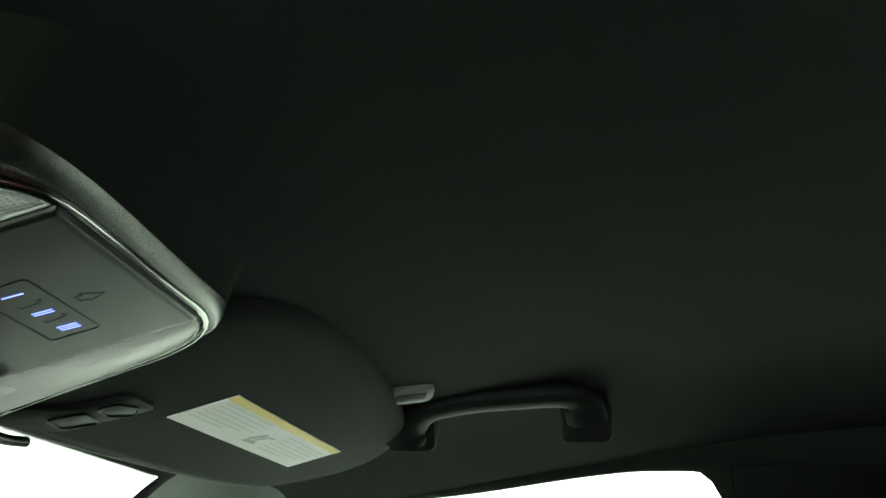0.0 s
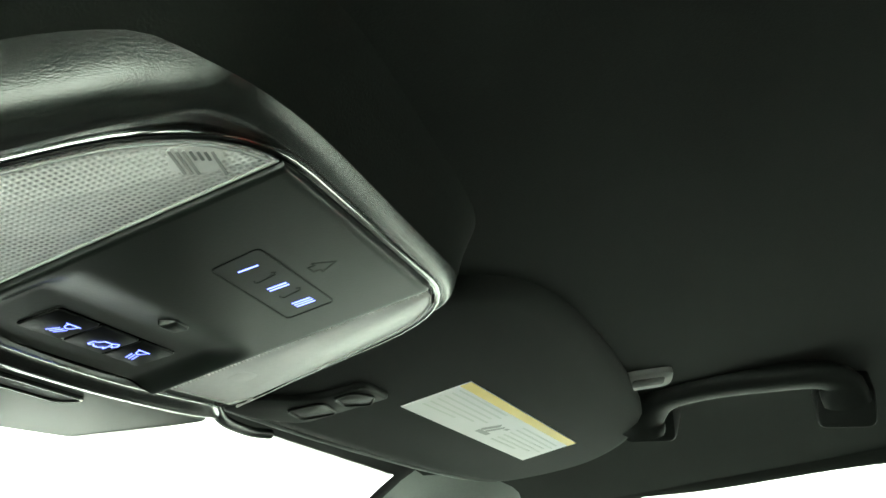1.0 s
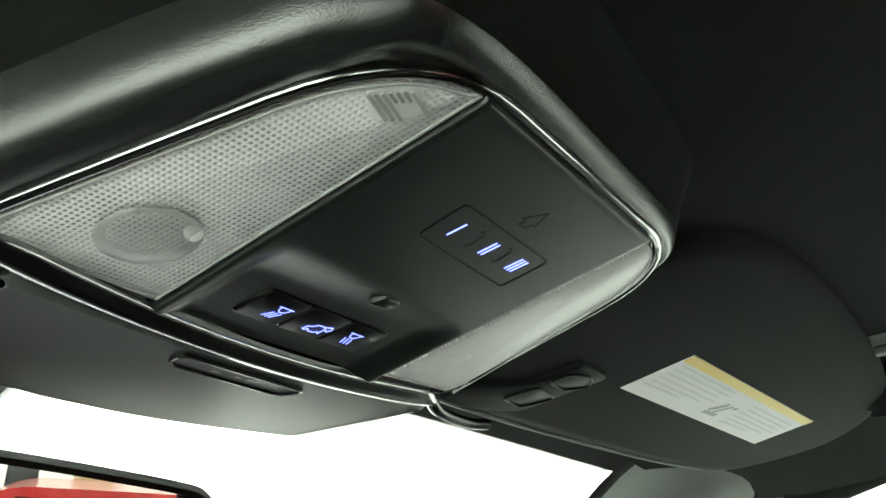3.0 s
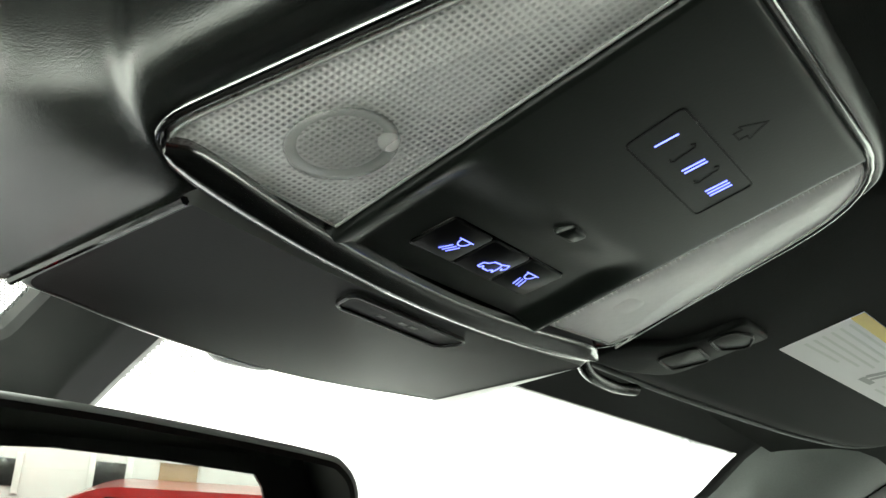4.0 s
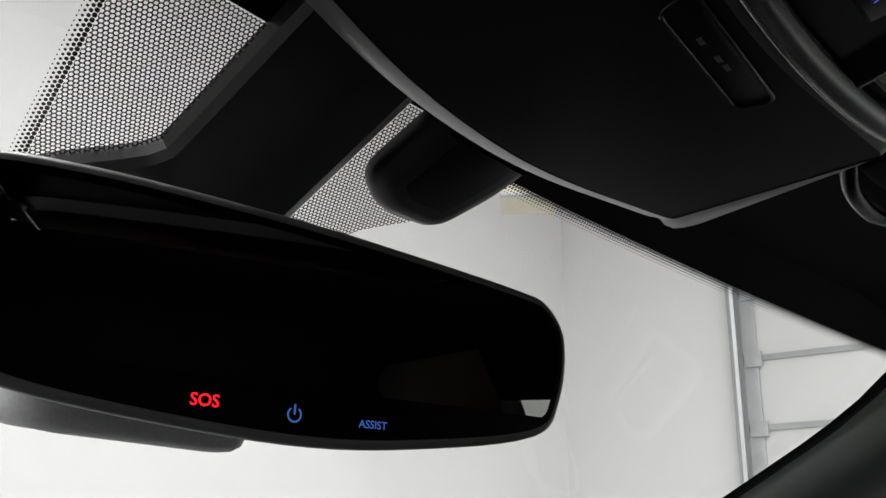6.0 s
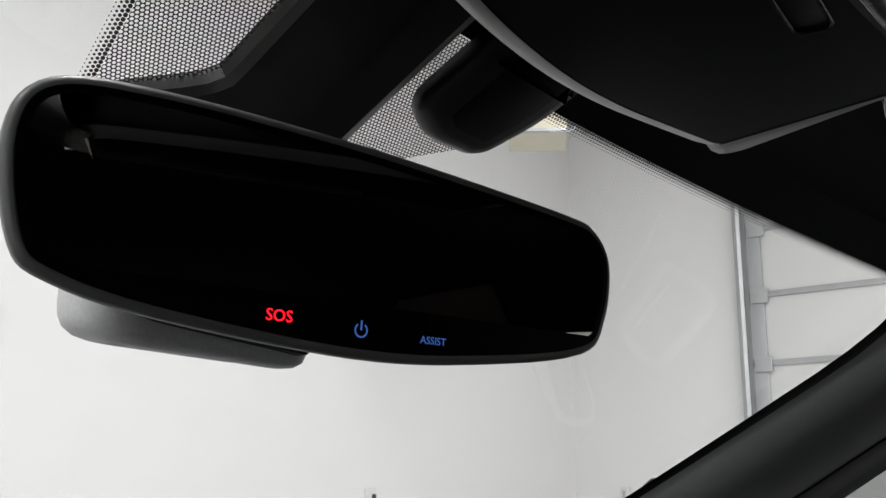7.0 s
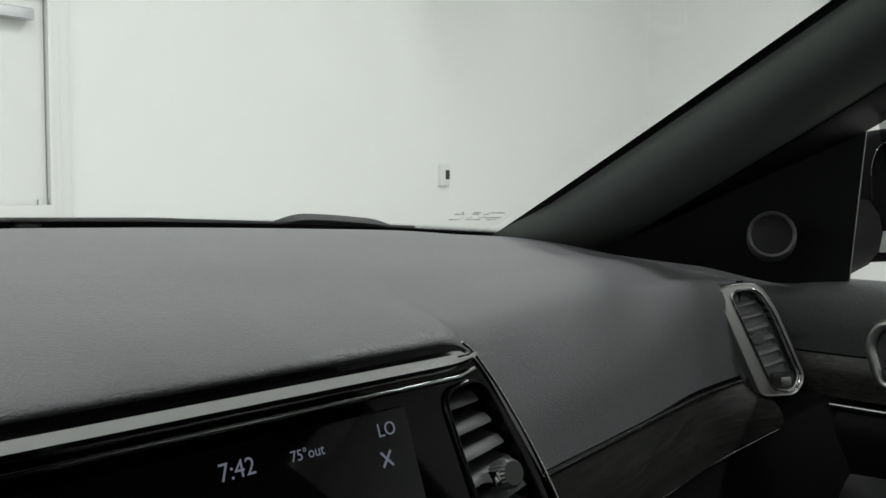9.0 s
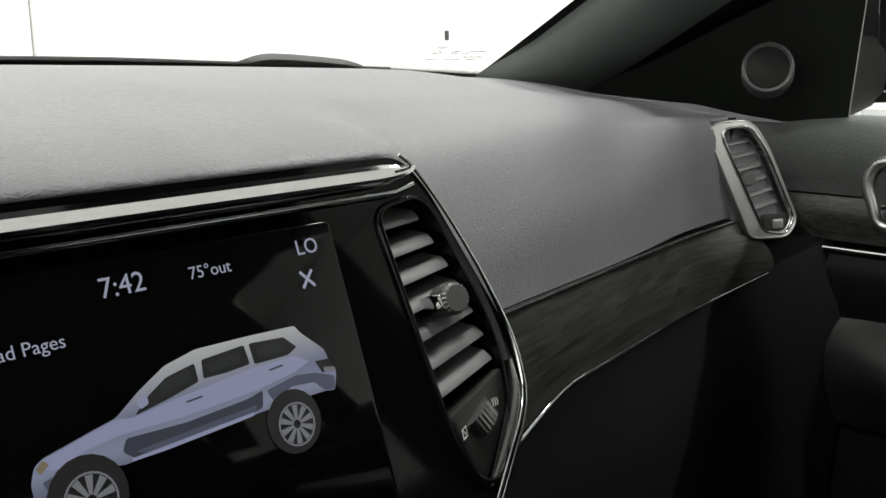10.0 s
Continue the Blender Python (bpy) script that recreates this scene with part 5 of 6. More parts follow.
st = rounded([sp(-0.100, -0.16), sp(-0.145, -0.1155), sp(-0.1765, -0.078), sp(-0.179, -0.062), sp(-0.150, 0.0185), sp(-0.139, 0.0294), sp(0.139, 0.0292), sp(0.1500, 0.0165), sp(0.1765, -0.0500), sp(0.1765, -0.078), sp(0.145, -0.1155), sp(0.100, -0.16)], [0.01, 0.03, 0.02, 0.02, 0.012, 0.012, 0.010, 0.016, 0.03, 0.02, 0.03, 0.01], 8)

edge = [p for p in smooth_line([sp(0.1385, 0.0295), sp(0.1440, 0.0245), sp(0.1500, 0.0150), sp(0.1565, 0.0030), sp(0.1665, -0.0200), sp(0.1735, -0.0420), sp(0.1765, -0.0600), sp(0.1752, -0.0780), sp(0.1685, -0.0900), sp(0.1580, -0.1010), sp(0.1438, -0.1155), sp(0.1290, -0.130)], 5)]
part("chrome_edge", tube([SM @ Vector((p.x, p.y, 0.001)) for p in edge], 0.0018, 0.0022, 8, taper=lambda t: 0.35 + 0.9 * ease(0.30, 0.8, t)), CHROME, stack, "chrome edge line", 60)
# the chrome bar over the screen: three facets
bar = bmesh.new()
rings = []
for x in span(-0.20, 0.112, 16) + [0.120, 0.126, 0.131, 0.135, 0.138, 0.140, 0.1413, 0.1420]:
    k = 1 - max(0.0, (x - 0.118) / 0.024) ** 2.2
    t0 = 0.0265 - 0.0022 * (1 - math.sqrt(max(0.0, k)))
    g = 0.10 + 0.90 * math.sqrt(max(0.0, k))
    sec = ((0.001, -0.012), (0.0, 0.0), (-0.0020 * g, 0.0006), (-0.0064 * g, 0.0050), (-0.0078 * g, 0.0054), (-0.0088 * g, 0.0038), (-0.0092 * g, -0.004))
    rings.append([SM @ Vector((x, t0 + v, h)) for v, h in sec])
loft(bar, rings)
part("chrome_thread", tube([SM @ Vector((x, 0.0142 + (0.004 * ease(0.13, 0.15, x)), 0.0022)) for x in span(-0.20, 0.141, 30)], 0.0009, 0.0012, 8), CHROME, stack, "thin bright chrome line", 60)
part("chrome_bar", bar, BARCHROME, stack, "bright chrome bar above the screen", 25)
screen = part("display", slab(rounded([sp(-0.0935, -0.118), sp(0.0945, -0.118), sp(0.0945, 0.0080), sp(-0.0935, 0.0080)], 0.002, 2), -0.001, 0.0006, SM, 0.0003), GLOSS, stack, "dark touch screen switched on")


def on_screen(x, v):
    return SM @ Matrix.Translation((x, v, 0.0009))


word("temperature_text", "LO", 0.0078, on_screen(0.0815, 0.0), WHITEGLOW, screen, "lit white letters")
stroke([(0.0758, -0.0085), (0.0808, -0.0140)], 0.0011, 0.0008, screen, WHITEGLOW, SM, sp, "close_mark")
stroke([(0.0758, -0.0140), (0.0808, -0.0085)], 0.0011, 0.0008, screen, WHITEGLOW, SM, sp, "close_mark")
word("clock_text", "7:42", 0.0090, on_screen(0.0092, -0.0007), WHITEGLOW, screen, "lit white digits")
word("outside_text", "75°out", 0.0058, on_screen(0.0404, -0.0013), WHITEGLOW, screen, "lit white letters")
for i in range(3):
    part("station_bar", slab([sp(-0.0467 + i * 0.0040, -0.0100), sp(-0.0434 + i * 0.0040, -0.0100), sp(-0.0434 + i * 0.0040, -0.0056), sp(-0.0467 + i * 0.0040, -0.0056)], 0.0006, 0.0008, SM, 0.0), WHITEGLOW, screen, "lit white bar")
word("channel_text", "3", 0.0062, on_screen(-0.0325, -0.0058), WHITEGLOW, screen, "lit white digit")
word("page_text", "Off Road Pages", 0.0058, on_screen(-0.0300, -0.0132), WHITEGLOW, screen, "lit white letters")

BODYGLOW = glowing("pale_lilac_screen_picture", (0.36, 0.38, 0.58), 0.75)
nt = BODYGLOW.node_tree                      # the drawn body pales towards its roof
co, sp3, rp = nt.nodes.new("ShaderNodeTexCoord"), nt.nodes.new("ShaderNodeSeparateXYZ"), nt.nodes.new("ShaderNodeValToRGB")
nt.links.new(co.outputs["Generated"], sp3.inputs[0])
nt.links.new(sp3.outputs[2], rp.inputs[0])
for at, col in ((0.0, (0.10, 0.11, 0.17)), (0.30, (0.20, 0.21, 0.33)), (0.55, (0.36, 0.37, 0.58)), (1.0, (0.50, 0.52, 0.76))):
    e = rp.color_ramp.elements.new(at) if 0 < at < 1 else rp.color_ramp.elements[int(at)]
    e.color = (*col, 1)
nt.links.new(rp.outputs[0], nt.nodes["Principled BSDF"].inputs["Emission Color"])
SHADEGLOW = glowing("grey_lilac_screen_picture", (0.08, 0.09, 0.14), 0.6)
MIDGLOW = glowing("mid_lilac_screen_picture", (0.18, 0.19, 0.31), 0.6)
DARKPIC = glowing("dark_screen_picture", (0.004, 0.005, 0.007), 0.5)
RIMGLOW = glowing("silver_screen_picture", (0.5, 0.5, 0.56), 0.55)


def picture(name, pts, mat, h, r=0.001):
    return part(name, slab(rounded([sp(*p) for p in pts], r, 3), 0.0006, h, SM, 0.0), mat, screen, "flat lit picture piece", 0)


UPPER = glowing("bright_lilac_screen_picture", (0.50, 0.51, 0.78), 0.9)
picture("picture_body", [(-0.0310, -0.0498), (-0.0291, -0.0453), (-0.0263, -0.0436), (-0.0203, -0.0424), (-0.0113, -0.0404), (-0.003, -0.0388), (0.006, -0.0330), (0.0161, -0.0277), (0.0279, -0.0252), (0.0485, -0.0255), (0.0675, -0.0262), (0.0690, -0.0288), (0.0775, -0.0370), (0.0783, -0.0409), (0.0805, -0.0454), (0.0778, -0.0520), (0.0736, -0.0512), (0.0480, -0.0510), (0.0114, -0.0522), (-0.0038, -0.0528), (-0.0088, -0.0515), (-0.0228, -0.0530), (-0.0262, -0.0580), (-0.0310, -0.0570)], BODYGLOW, 0.0008, 0.0012)
picture("picture_bonnet", [(-0.0285, -0.0462), (-0.0263, -0.0440), (-0.0203, -0.0428), (-0.0113, -0.0408), (-0.003, -0.0392), (0.0020, -0.0402), (0.0160, -0.0386), (0.0470, -0.0362), (0.0640, -0.0362), (0.0700, -0.0395), (0.0627, -0.0417), (0.0466, -0.0437), (0.0189, -0.0446), (-0.0030, -0.0440), (-0.0140, -0.0452), (-0.0230, -0.0480)], UPPER, 0.0009, 0.001)
picture("picture_flank", [(-0.0015, -0.0455), (0.0189, -0.0465), (0.0423, -0.0455), (0.0485, -0.0442), (0.0470, -0.0498), (0.0411, -0.0507), (0.0114, -0.0519), (0.0000, -0.0521), (-0.0035, -0.0490)], SHADEGLOW, 0.0009, 0.001)
picture("picture_lower", [(0.0002, -0.0500), (0.0450, -0.0482), (0.0440, -0.0500), (0.0040, -0.0517)], MIDGLOW, 0.0010, 0.0006)
picture("picture_sill", [(-0.0014, -0.0517), (0.0412, -0.0503), (0.0435, -0.0502), (0.0427, -0.0514), (0.0112, -0.0526), (-0.0010, -0.0526)], UPPER, 0.0011, 0.0004)
picture("picture_quarter", [(0.0500, -0.0448), (0.0628, -0.0428), (0.0710, -0.0440), (0.0790, -0.0470), (0.0778, -0.0515), (0.0736, -0.0510), (0.0698, -0.0470), (0.0601, -0.0461), (0.0519, -0.0493)], MIDGLOW, 0.0009, 0.0008)
picture("picture_tail", [(0.0723, -0.0402), (0.0786, -0.0406), (0.0800, -0.0448), (0.0744, -0.0449)], DARKPIC, 0.0010, 0.0006)
picture("picture_tail_lamp", [(0.0752, -0.0430), (0.0800, -0.0440), (0.0800, -0.0456), (0.0750, -0.0448)], RIMGLOW, 0.0011, 0.0004)
picture("picture_nose", [(-0.0280, -0.0500), (-0.0215, -0.0488), (-0.0150, -0.0478), (-0.0088, -0.0495), (-0.0156, -0.0490), (-0.0228, -0.0520), (-0.0255, -0.0565)], MIDGLOW, 0.0009, 0.0008)
for pts in (((0.0029, -0.0398), (0.0087, -0.0351), (0.0156, -0.0313), (0.0262, -0.0294), (0.0262, -0.0354), (0.0153, -0.0378)), ((0.0282, -0.0350), (0.0290, -0.0290), (0.0455, -0.0280), (0.0462, -0.0347), (0.0363, -0.0352)), ((0.0476, -0.0280), (0.0617, -0.0290), (0.0662, -0.0335), (0.0617, -0.0354), (0.0480, -0.0352))):
    picture("picture_window", pts, DARKPIC, 0.0010, 0.0008)
for pts in (((0.0130, -0.0330), (0.0240, -0.0306), (0.0240, -0.0345), (0.0130, -0.0362)), ((0.0305, -0.0306), (0.0430, -0.0298), (0.0430, -0.0334), (0.0305, -0.0338)), ((0.0500, -0.0300), (0.0590, -0.0304), (0.0600, -0.0336), (0.0500, -0.0338))):
    picture("picture_cabin", pts, glowing("dim_screen_picture", (0.03, 0.033, 0.042), 0.5), 0.0011, 0.0012)
for x, v in ((0.0205, -0.0405), (0.0530, -0.0385)):
    stroke([(x, v), (x + 0.0055, v + 0.0003)], 0.0006, 0.0010, screen, SHADEGLOW, SM, sp, "picture_handle")
for cx_, cv_, r_ in ((0.0582, -0.0588, 0.0078), (-0.0160, -0.0592, 0.0086)):
    picture("picture_arch", [(cx_ - 0.0004 + 1.40 * r_ * math.cos(a), cv_ + 0.0012 + 1.40 * r_ * math.sin(a)) for a in span(0, 2 * math.pi, 20)[:-1]], DARKPIC, 0.0012, 0)
    for i in range(10):
        a = i * math.pi / 5 + 0.2
        q = [(cx_ + r_ * k * math.cos(a + d) * 0.90, cv_ + r_ * k * math.sin(a + d) * 0.90) for k, d in ((0.22, -0.3), (0.95, -0.16), (0.95, 0.16), (0.22, 0.3))]
        picture("picture_spoke", q, RIMGLOW, 0.0014, 0)
    stroke([(cx_ + r_ * 0.92 * math.cos(a), cv_ + r_ * 0.92 * math.sin(a)) for a in span(0, 2 * math.pi, 24)], 0.0006, 0.0013, screen, RIMGLOW, SM, sp, "picture_rim")
picture("picture_lamp", [(-0.0289, -0.0460), (-0.0264, -0.0441), (-0.0250, -0.0458), (-0.0280, -0.0478)], glowing("warm_screen_picture", (0.5, 0.40, 0.25), 0.6), 0.0010, 0.0005)
picture("picture_mirror", [(0.0043, -0.0360), (0.0078, -0.0341), (0.0080, -0.0375), (0.0051, -0.0385)], UPPER, 0.0012, 0.0006)


# ---- vents ----
def louvre_vent(t, m, loop, rows, hub, mats, tilt, floor=-0.020):
    """A recessed vent: well, slats across, a thumb hub."""
    part("vent_well", slab(grown(loop, 0.0), floor - 0.004, floor, m, 0.0), LOWBLACK, t, "dark vent well")
    bm = bmesh.new()
    loft(bm, [lifted(grown(loop, d), h, m) for d, h in ((0.0, floor), (0.0, 0.0012), (0.0010, 0.0016), (0.0022, 0.0008), (0.0022, -0.004))], False, False)
    part("vent_collar", bm, mats[0], t, "", 60)
    for (xa, va), (xb, vb) in rows:
        a, b = Vector((xa, va)), Vector((xb, vb))
        bm = bmesh.new()
        dv = Vector((-(b - a).y, (b - a).x)).normalized()
        rings = []
        for p in (a, a * 0.5 + b * 0.5, b):
            c = [(0.0010, -0.003), (0.0016 + tilt * 0.35, -0.005), (0.0012 + tilt, -0.015), (tilt - 0.0002, -0.0155), (-0.0008, -0.0045), (-0.0004, -0.0028)]
            rings.append([m @ Vector((*(p + dv * q), h)) for q, h in c])
        loft(bm, rings)
        part("slat", bm, mats[1], t, "", 50)
    hx, hv = hub
    bm = bmesh.new()
    n = 40
    rr = lambda i, r: r * (1.0 + 0.045 * (1 if i % 2 else -1))
    loft(bm, [[m @ Vector((hx + rr(i, r) * math.cos(2 * math.pi * i / n) * 1.0, hv + rr(i, r) * 0.82 * math.sin(2 * math.pi * i / n), h)) for i in range(n)] for r, h in ((0.0068, -0.008), (0.0078, -0.002), (0.0078, 0.0035), (0.0066, 0.0050))])
    part("thumb_hub", bm, DARKSLAT, t, "dark ribbed thumb hub", 30)
    part("hub_band", slab([Vector((hx - 0.0120, hv - 0.0030)), Vector((hx - 0.0050, hv - 0.0035)), Vector((hx - 0.0050, hv + 0.0030)), Vector((hx - 0.0120, hv + 0.0036))], -0.006, 0.0036, m, 0.001), CHROME, t, "chrome hub tip")


cv = thing("centre_vent", "black slatted air vent beside the touch screen", "air vent", "dashboard vents")
cl = rounded([sp(0.1290, -0.0850), sp(0.1195, 0.0085), sp(0.1460, 0.0115), sp(0.1665, -0.0480), sp(0.1655, -0.0780), sp(0.1500, -0.1080), sp(0.1370, -0.1050)], [0.012, 0.008, 0.010, 0.02, 0.012, 0.01, 0.012], 6)
part("stack_panel", plate(st, [grown(cl, 0.001)], -0.0005, 0.04, SM), GLOSS, stack, "piano black panel", 30)
srows = [((0.1195 + 0.0018 * i, 0.0010 - 0.0117 * i), (0.1440 + 0.0210 * math.sin(math.pi / 2 * i / 6.5), 0.0030 - 0.0107 * i)) for i in range(7)]
louvre_vent(cv, SM, cl, srows, (0.1462, -0.0325), (GLOSS, SLAT), 0.0072)
pad = rounded([sp(0.1300, -0.0775), sp(0.1680, -0.0655), sp(0.1672, -0.0770), sp(0.1560, -0.0930), sp(0.1425, -0.1070), sp(0.1375, -0.1040)], [0.003, 0.003, 0.006, 0.01, 0.006, 0.01], 5)
part("vent_foot", slab(pad, -0.012, -0.0008, SM, 0.001), SATIN, cv, "satin foot below the slats")
bm = bmesh.new()
wheel = []
for i in range(25):
    a = math.pi * (i / 24 - 0.5)
    wheel.append((math.sin(a) * 0.0085, math.cos(a) * 0.0048 * (1 + 0.06 * (i % 2))))
wm = SM @ Matrix.Translation((0.1473, -0.0825, -0.0012)) @ pose(0, 0, 0, 0, 0, -58)
loft(bm, [[wm @ Vector((w, v, h)) for v, h in wheel] for w in (-0.0042, 0.0042)])
part("thumb_wheel", bm, SOFTCHROME, cv, "ribbed thumb wheel", 20)
for k in range(3):
    stroke([(0.1560 + 0.0014 * k, -0.0770), (0.1566 + 0.0014 * k, -0.0785), (0.1560 + 0.0014 * k, -0.0800)], 0.0005, -0.0006, cv, PALEINK, SM, sp, "flow_mark")
stroke([(0.1350, -0.0840), (0.1375, -0.0830), (0.1372, -0.0868), (0.1347, -0.0878), (0.1350, -0.0840), (0.1372, -0.0868), (0.1375, -0.0830)], 0.0005, -0.0006, cv, PALEINK, SM, sp, "flow_mark")
part("chrome_fin", tube(smooth_line([SM @ Vector(p) for p in ((0.1722, -0.0640, 0.0005), (0.1702, -0.0770, 0.0005), (0.1625, -0.0890, 0.0005), (0.1520, -0.1005, 0.0005), (0.1420, -0.1090, 0.0005))]), 0.0042, 0.0012, 8, up=(0, -0.94, 0.34), taper=lambda t: 0.10 + math.sin(math.pi * min(1, 0.08 + t * 0.85)) * 0.9), SOFTCHROME, cv, "chrome fin at the vent foot", 60)

VN = axes((0.684, 0.412, 1.263), (0.885, -0.452, 0.02), (0.05, 0.12, 0.99))     # side vent
sv = thing("side_vent", "slatted side air vent in a brushed metal frame", "air vent", "dashboard vents")
VI = VN.inverted()


def vl(x, y, z):
    q = VI @ Vector((x, y, z))
    return Vector((q.x - 0.005, q.y))


so = rounded([vl(0.7243, 0.3774, 1.1600), vl(0.6850, 0.4115, 1.2720), vl(0.7340, 0.3875, 1.2745), vl(0.7500, 0.3760, 1.2500), vl(0.7760, 0.3530, 1.1760), vl(0.7640, 0.3580, 1.1590)], [0.010, 0.024, 0.016, 0.02, 0.012, 0.012], 8)
si = rounded([vl(0.7395, 0.3700, 1.1680), vl(0.7035, 0.4015, 1.2640), vl(0.7310, 0.3880, 1.2660), vl(0.7450, 0.3790, 1.2460), vl(0.7690, 0.3560, 1.1770), vl(0.7600, 0.3600, 1.1645)], [0.006, 0.012, 0.010, 0.02, 0.008, 0.008], 8)
part("vent_surround", slab(grown(so, 0.004), -0.030, -0.006, VN, 0.003), LEATHER, sv, "black leather round the vent", 60)
part("vent_frame", ring(so, si, -0.012, 0.004, VN, 0.0016), FRAME, sv, "brushed metal vent frame", 40)
part("frame_edge", ring(so, grown(so, -0.0026), 0.002, 0.0048, VN, 0.0010), FRAME, sv, "bright outer edge", 50)
part("chrome_rim", ring(grown(si, 0.0030), grown(si, 0.0004), 0.002, 0.0058, VN, 0.0010), CHROME, sv, "bright inner rim", 50)
vrows = []
for i in range(6):
    f = 0.10 + 0.138 * i
    a, b = vl(0.7080, 0.3990, 1.2590) * (1 - f) + vl(0.7400, 0.3700, 1.1700) * f, vl(0.7330, 0.3870, 1.2610) * (1 - f) + vl(0.7670, 0.3575, 1.1750) * f
    vrows.append(((a.x, a.y - 0.001), (b.x, b.y + 0.001)))
hb = vl(0.7227, 0.3859, 1.2172)
louvre_vent(sv, VN, si, vrows, (hb.x + 0.006, hb.y), (SATIN, MIDSLAT), 0.0070)
ft = vl(0.7560, 0.3610, 1.1730)
part("vent_foot", slab(rounded([ft + Vector(p) for p in ((-0.014, -0.007), (0.012, -0.007), (0.014, 0.010), (-0.016, 0.010))], 0.004, 4), -0.01, -0.0006, VN, 0.0008), SATIN, sv, "satin foot below the slats")
part("thumb_wheel", slab(rounded([ft + Vector(p) for p in ((-0.006, -0.004), (0.006, -0.004), (0.006, 0.005), (-0.006, 0.005))], 0.002, 3), -0.002, 0.001, VN, 0.001), BRUSHED, sv, "small thumb wheel")

# ---- wipers on the cowl ----
wiper = thing("windscreen_wiper", "black wiper arm resting at the foot of the windscreen", "wiper")
part("wiper_arm", tube(smooth_line([screen_point(x, s, -l) for x, s, l in ((0.430, 1.032, 0.004), (0.446, 1.010, 0.006), (0.466, 1.004, 0.006), (0.515, 1.006, 0.005), (0.548, 1.013, 0.004), (0.572, 1.034, 0.003))]), 0.010, 0.006, 8), DARKGREY, wiper, "", 60)
part("wiper_blade", tube([screen_point(x, s, -0.006) for x, s in ((0.06, 1.02), (0.3, 1.022), (0.60, 1.025))], 0.005, 0.004, 6), DARKGREY, wiper, "black rubber blade")
part("washer_jet", slab(rounded([Vector(p) for p in ((-0.012, -0.008), (0.012, -0.008), (0.012, 0.008), (-0.012, 0.008))], 0.004, 3), 0, 0.012, pose(0.178, 0.82, 1.336), 0.004), SATIN, wiper, "small washer jet")

# ---- passenger door ----
door = thing("passenger_door_trim", "black passenger door trim with wood strip and metal handle surround", "door trim")


def door_strip(name, y0, y1, zs, xs_, mat, label, fade=0.0):
    """fade: over how many metres a bulge dies away towards the dash."""
    prof = smooth_line([Vector((x, z)) for x, z in zip(xs_, zs)], 4)
    bm = bmesh.new()
    loft(bm, [[Vector((0.80 + (p.x - 0.80) * (ease(y1, y1 - fade, y) if fade else 1.0), y, p.y)) for p in prof] for y in span(y0, y1 - 0.2, 6) + span(y1 - 0.18, y1, 12)], closed=False)
    return part(name, bm, mat, door, label, 60)


door_strip("top_roll", -0.9, 0.42, [1.272, 1.275, 1.262, 1.235, 1.200], [0.835, 0.815, 0.798, 0.793, 0.797], DOORSKIN, "black leather top roll")
door_strip("wood_strip", -0.9, 0.40, [1.198, 1.180, 1.155], [0.798, 0.792, 0.796], WOOD, "dark wood strip")
part("chrome_strip", tube([(0.793, y, 1.147) for y in span(-0.9, 0.362, 8)], 0.0022, 0.003, 8), CHROME, door, "thin chrome strip", 60)
door_strip("armrest_panel", -0.9, 0.40, [1.143, 1.120, 1.06, 1.02, 0.6], [0.796, 0.790, 0.800, 0.812, 0.80], LOWBLACK, "black door panel")
door_strip("pull_shelf", -0.9, 0.40, [1.085, 1.066, 1.045, 1.018, 0.97], [0.80, 0.776, 0.760, 0.762, 0.80], COVER, "black leather pull shelf", 0.17)
DM = axes((0.792, 0.262, 1.205), (0, -1, 0), (0, 0, 1))
dsgn = 1 if (DM.to_3x3() @ Vector((0, 0, 1))).x < 0 else -1
ho = rounded([Vector(p) for p in ((-0.042, 0.012), (-0.030, 0.036), (0.10, 0.036), (0.10, -0.036), (-0.026, -0.036))], [0.012, 0.014, 0.02, 0.02, 0.014], 6)
hi_ = grown(ho, -0.010)
part("handle_surround", ring(ho, hi_, -0.004 * dsgn, 0.006 * dsgn, DM, 0.003), BRUSHED, door, "brushed metal handle surround", 50)
part("handle_well", slab(grown(hi_, 0.001), -0.03 * dsgn, -0.003 * dsgn, DM, 0.0), DARKGREY, door, "dark handle well")
part("door_lever", tube([DM @ Vector(p) for p in ((-0.018, -0.012, 0.002 * dsgn), (0.03, -0.010, 0.006 * dsgn), (0.07, -0.008, 0.004 * dsgn))], 0.007, 0.004, 8), CHROME, door, "chrome door lever", 60)

# sail panel with tweeter
sail = thing("sail_panel", "black triangular door corner panel with a round tweeter", "door corner panel")
bm = bmesh.new()
tri_ = [Vector((0.760, 0.650, 1.272)), Vector((0.821, 0.330, 1.262)), Vector((0.765, 0.296, 1.458)), Vector((0.706, 0.345, 1.482))]
loft(bm, [[p + Vector((0.05, 0.08, 0)) for p in tri_], tri_, [p * 0.96 + sum(tri_, Vector()) / 4 * 0.04 + Vector((-0.006, -0.005, 0)) for p in tri_]])
part("corner_panel", bm, SAIL, sail, "", 60)
TMX = axes((0.752, 0.384, 1.3210), (0.40, -0.916, 0), (0.15, 0.05, 0.98))
tl_ = [Vector((0.0240 * math.cos(a), 0.0240 * math.sin(a))) for a in span(0, 2 * math.pi, 40)[:-1]]
ts = 1 if (TMX.to_3x3() @ Vector((0, 0, 1))).y < 0 else -1
bm = bmesh.new()
loft(bm, [lifted(grown(tl_, d), h * ts, TMX) for d, h in ((0.001, -0.04), (0.0, 0.002), (-0.0016, 0.0036), (-0.0036, 0.0030), (-0.0046, 0.0))], False, False)
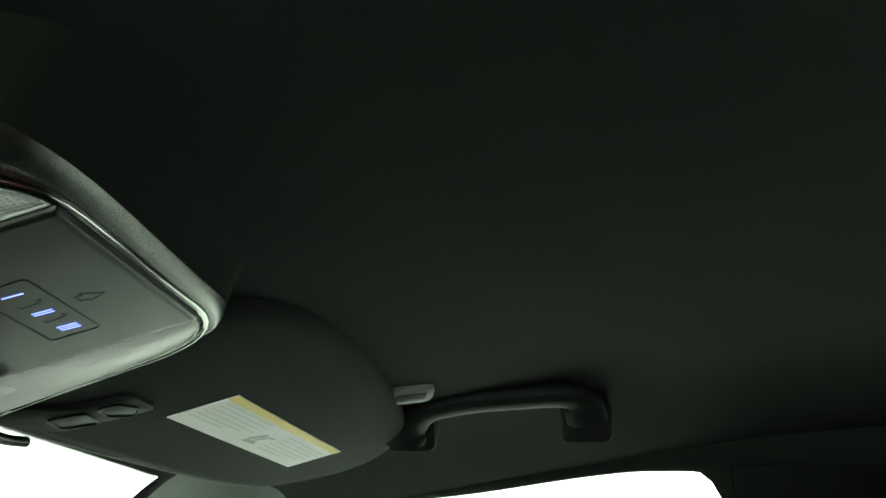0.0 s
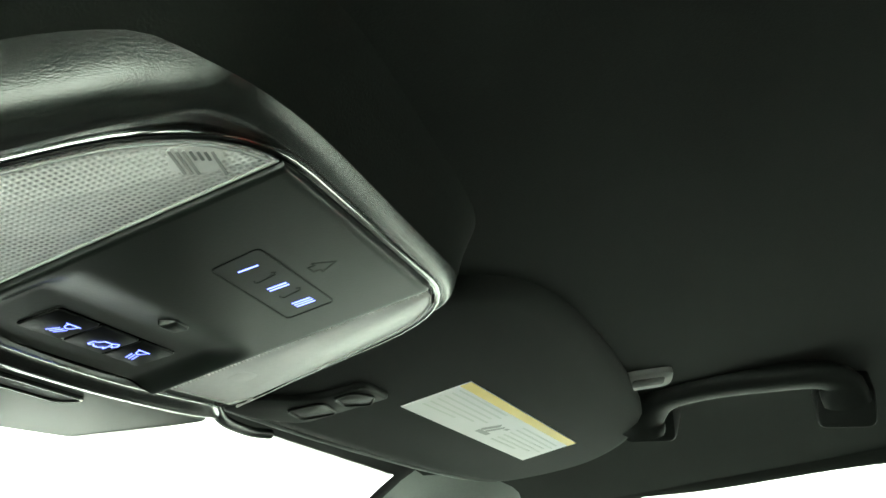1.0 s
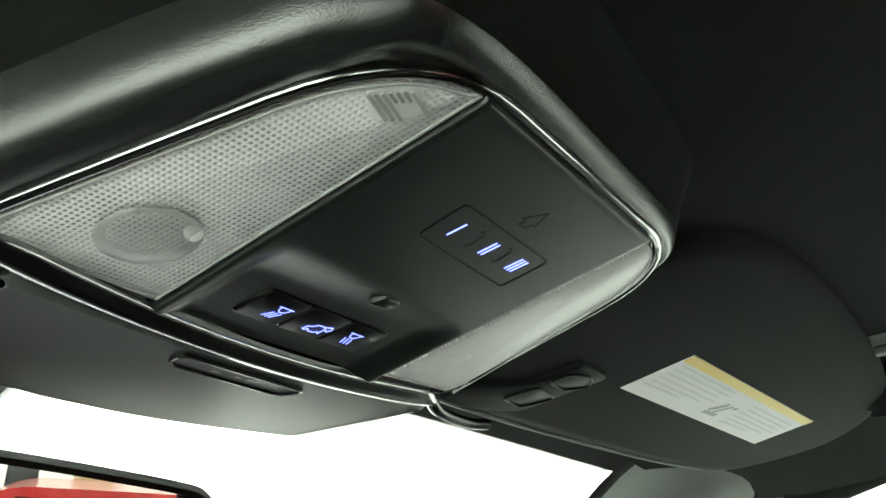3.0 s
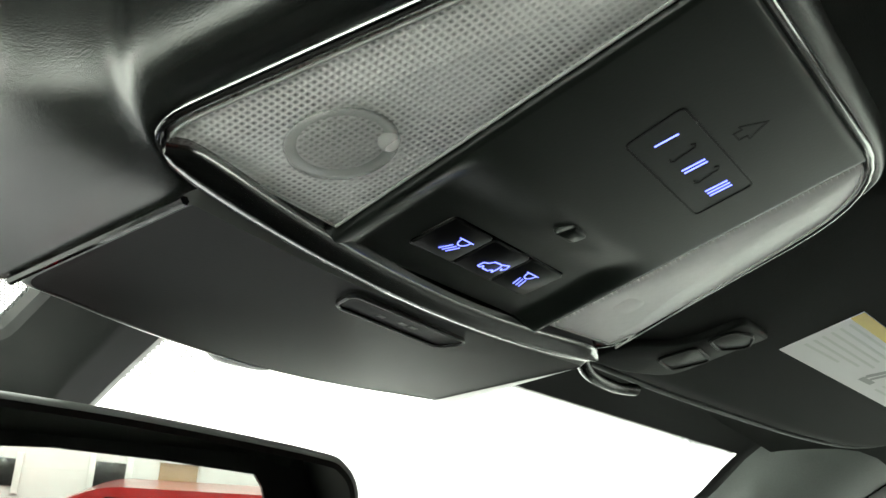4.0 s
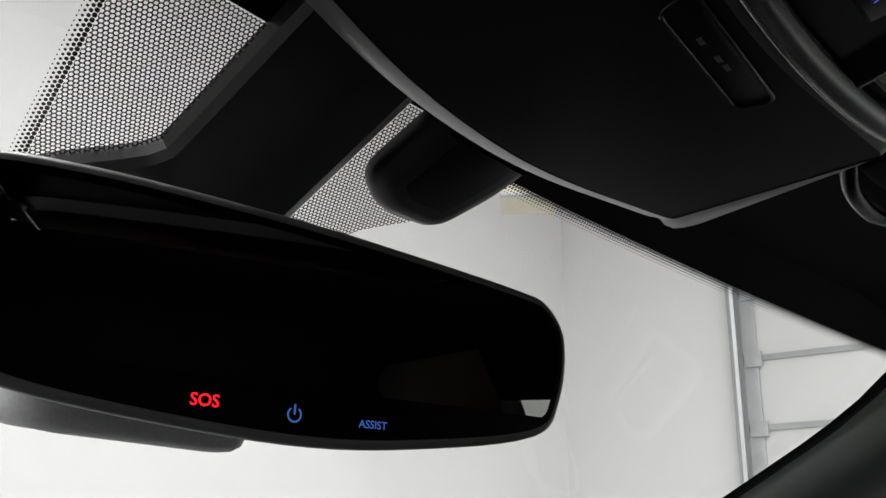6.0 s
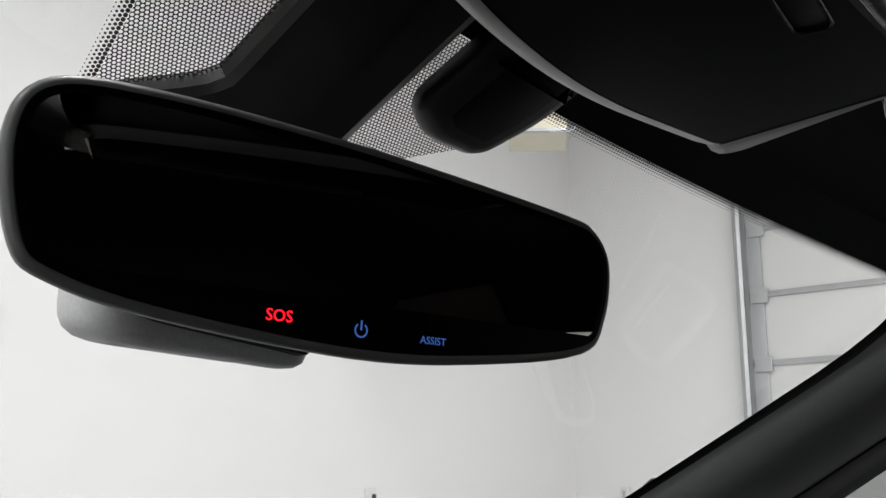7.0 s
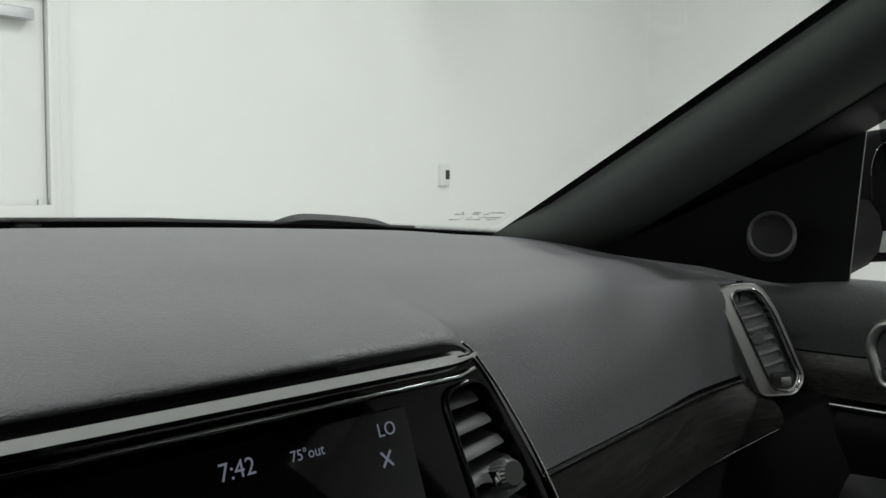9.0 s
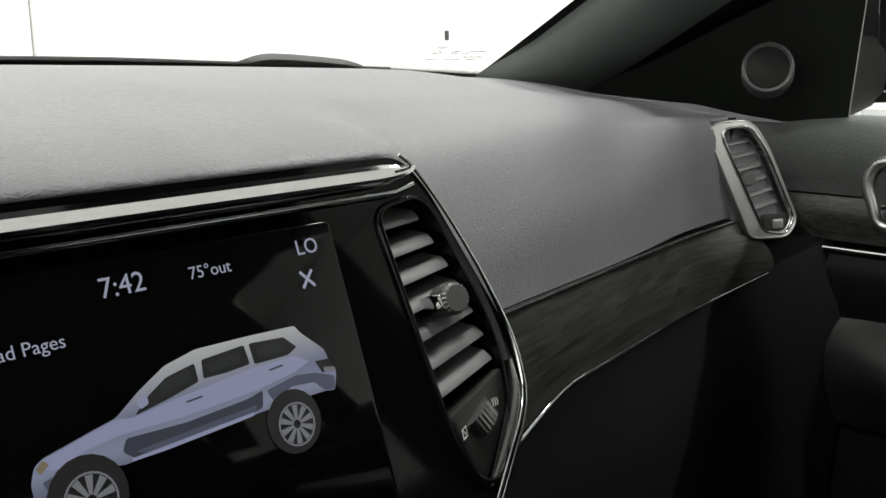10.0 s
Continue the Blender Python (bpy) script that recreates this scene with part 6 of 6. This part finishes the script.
part("tweeter_ring", bm, GREYRING, sail, "grey tweeter ring", 60)
part("tweeter_grille", slab(grown(tl_, -0.004), -0.03 * ts, 0.0008 * ts, TMX, 0.0005), DEEP, sail, "black grille backing")
dots = bmesh.new()
for j in range(-11, 12):
    for i in range(-11, 12):
        p = Vector((0.0019 * (i + 0.5 * (j % 2)), 0.00165 * j))
        if p.length < 0.0190:
            loft(dots, [[TMX @ Vector((p.x + r * math.cos(a), p.y + r * math.sin(a), h * ts)) for a in span(0.5, 0.5 + 2 * math.pi, 6)[:-1]] for r, h in ((0.00085, 0.0008), (0.00055, 0.0014))], False, True)
part("grille_mesh", dots, SATIN, sail, "fine grille of raised dots", 0)

# ---- door mirror outside ----
wing_m = thing("door_mirror", "black door mirror outside the passenger window", "door mirror")
WM = axes((1.197, 0.379, 1.355), (0.91, -0.41, 0.0), (0.0246, 0.0546, 1.0))
wl = rounded([Vector((p[0] * 0.805, p[1])) for p in ((-0.175, -0.085), (0.112, -0.084), (0.118, 0.084), (-0.085, 0.094), (-0.160, 0.055), (-0.192, 0.0))], [0.03, 0.04, 0.04, 0.03, 0.04, 0.03], 6)
wg = rounded([Vector((p[0] * 0.805, p[1])) for p in ((-0.116, -0.085), (0.105, -0.076), (0.110, 0.076), (-0.090, 0.086), (-0.120, 0.05))], [0.03, 0.04, 0.04, 0.03, 0.03], 6)
bm = bmesh.new()
loft(bm, [lifted(grown(wl, d), h, WM) for d, h in ((-0.045, -0.095), (-0.015, -0.06), (0.0, -0.02), (0.0, 0.0), (-0.006, 0.004))])
part("mirror_shell", bm, SHELLBLACK, wing_m, "", 60)
part("mirror_glass", slab(grown(wg, -0.011), 0.003, 0.0055, WM, 0.0006), DIMMIRROR, wing_m, "clear mirror glass", 20)
part("mirror_stalk", tube([(0.83, 0.42, 1.278), (0.95, 0.43, 1.288), (1.12, 0.43, 1.310)], 0.036, 0.05, 12), SHELLBLACK, wing_m, "", 60)


# the dash and the doors stand on the sill
for ob in (dash, stack, cv, sv, door, sail, wing_m):
    ob.location = (0.0, 0.02, 0.01)
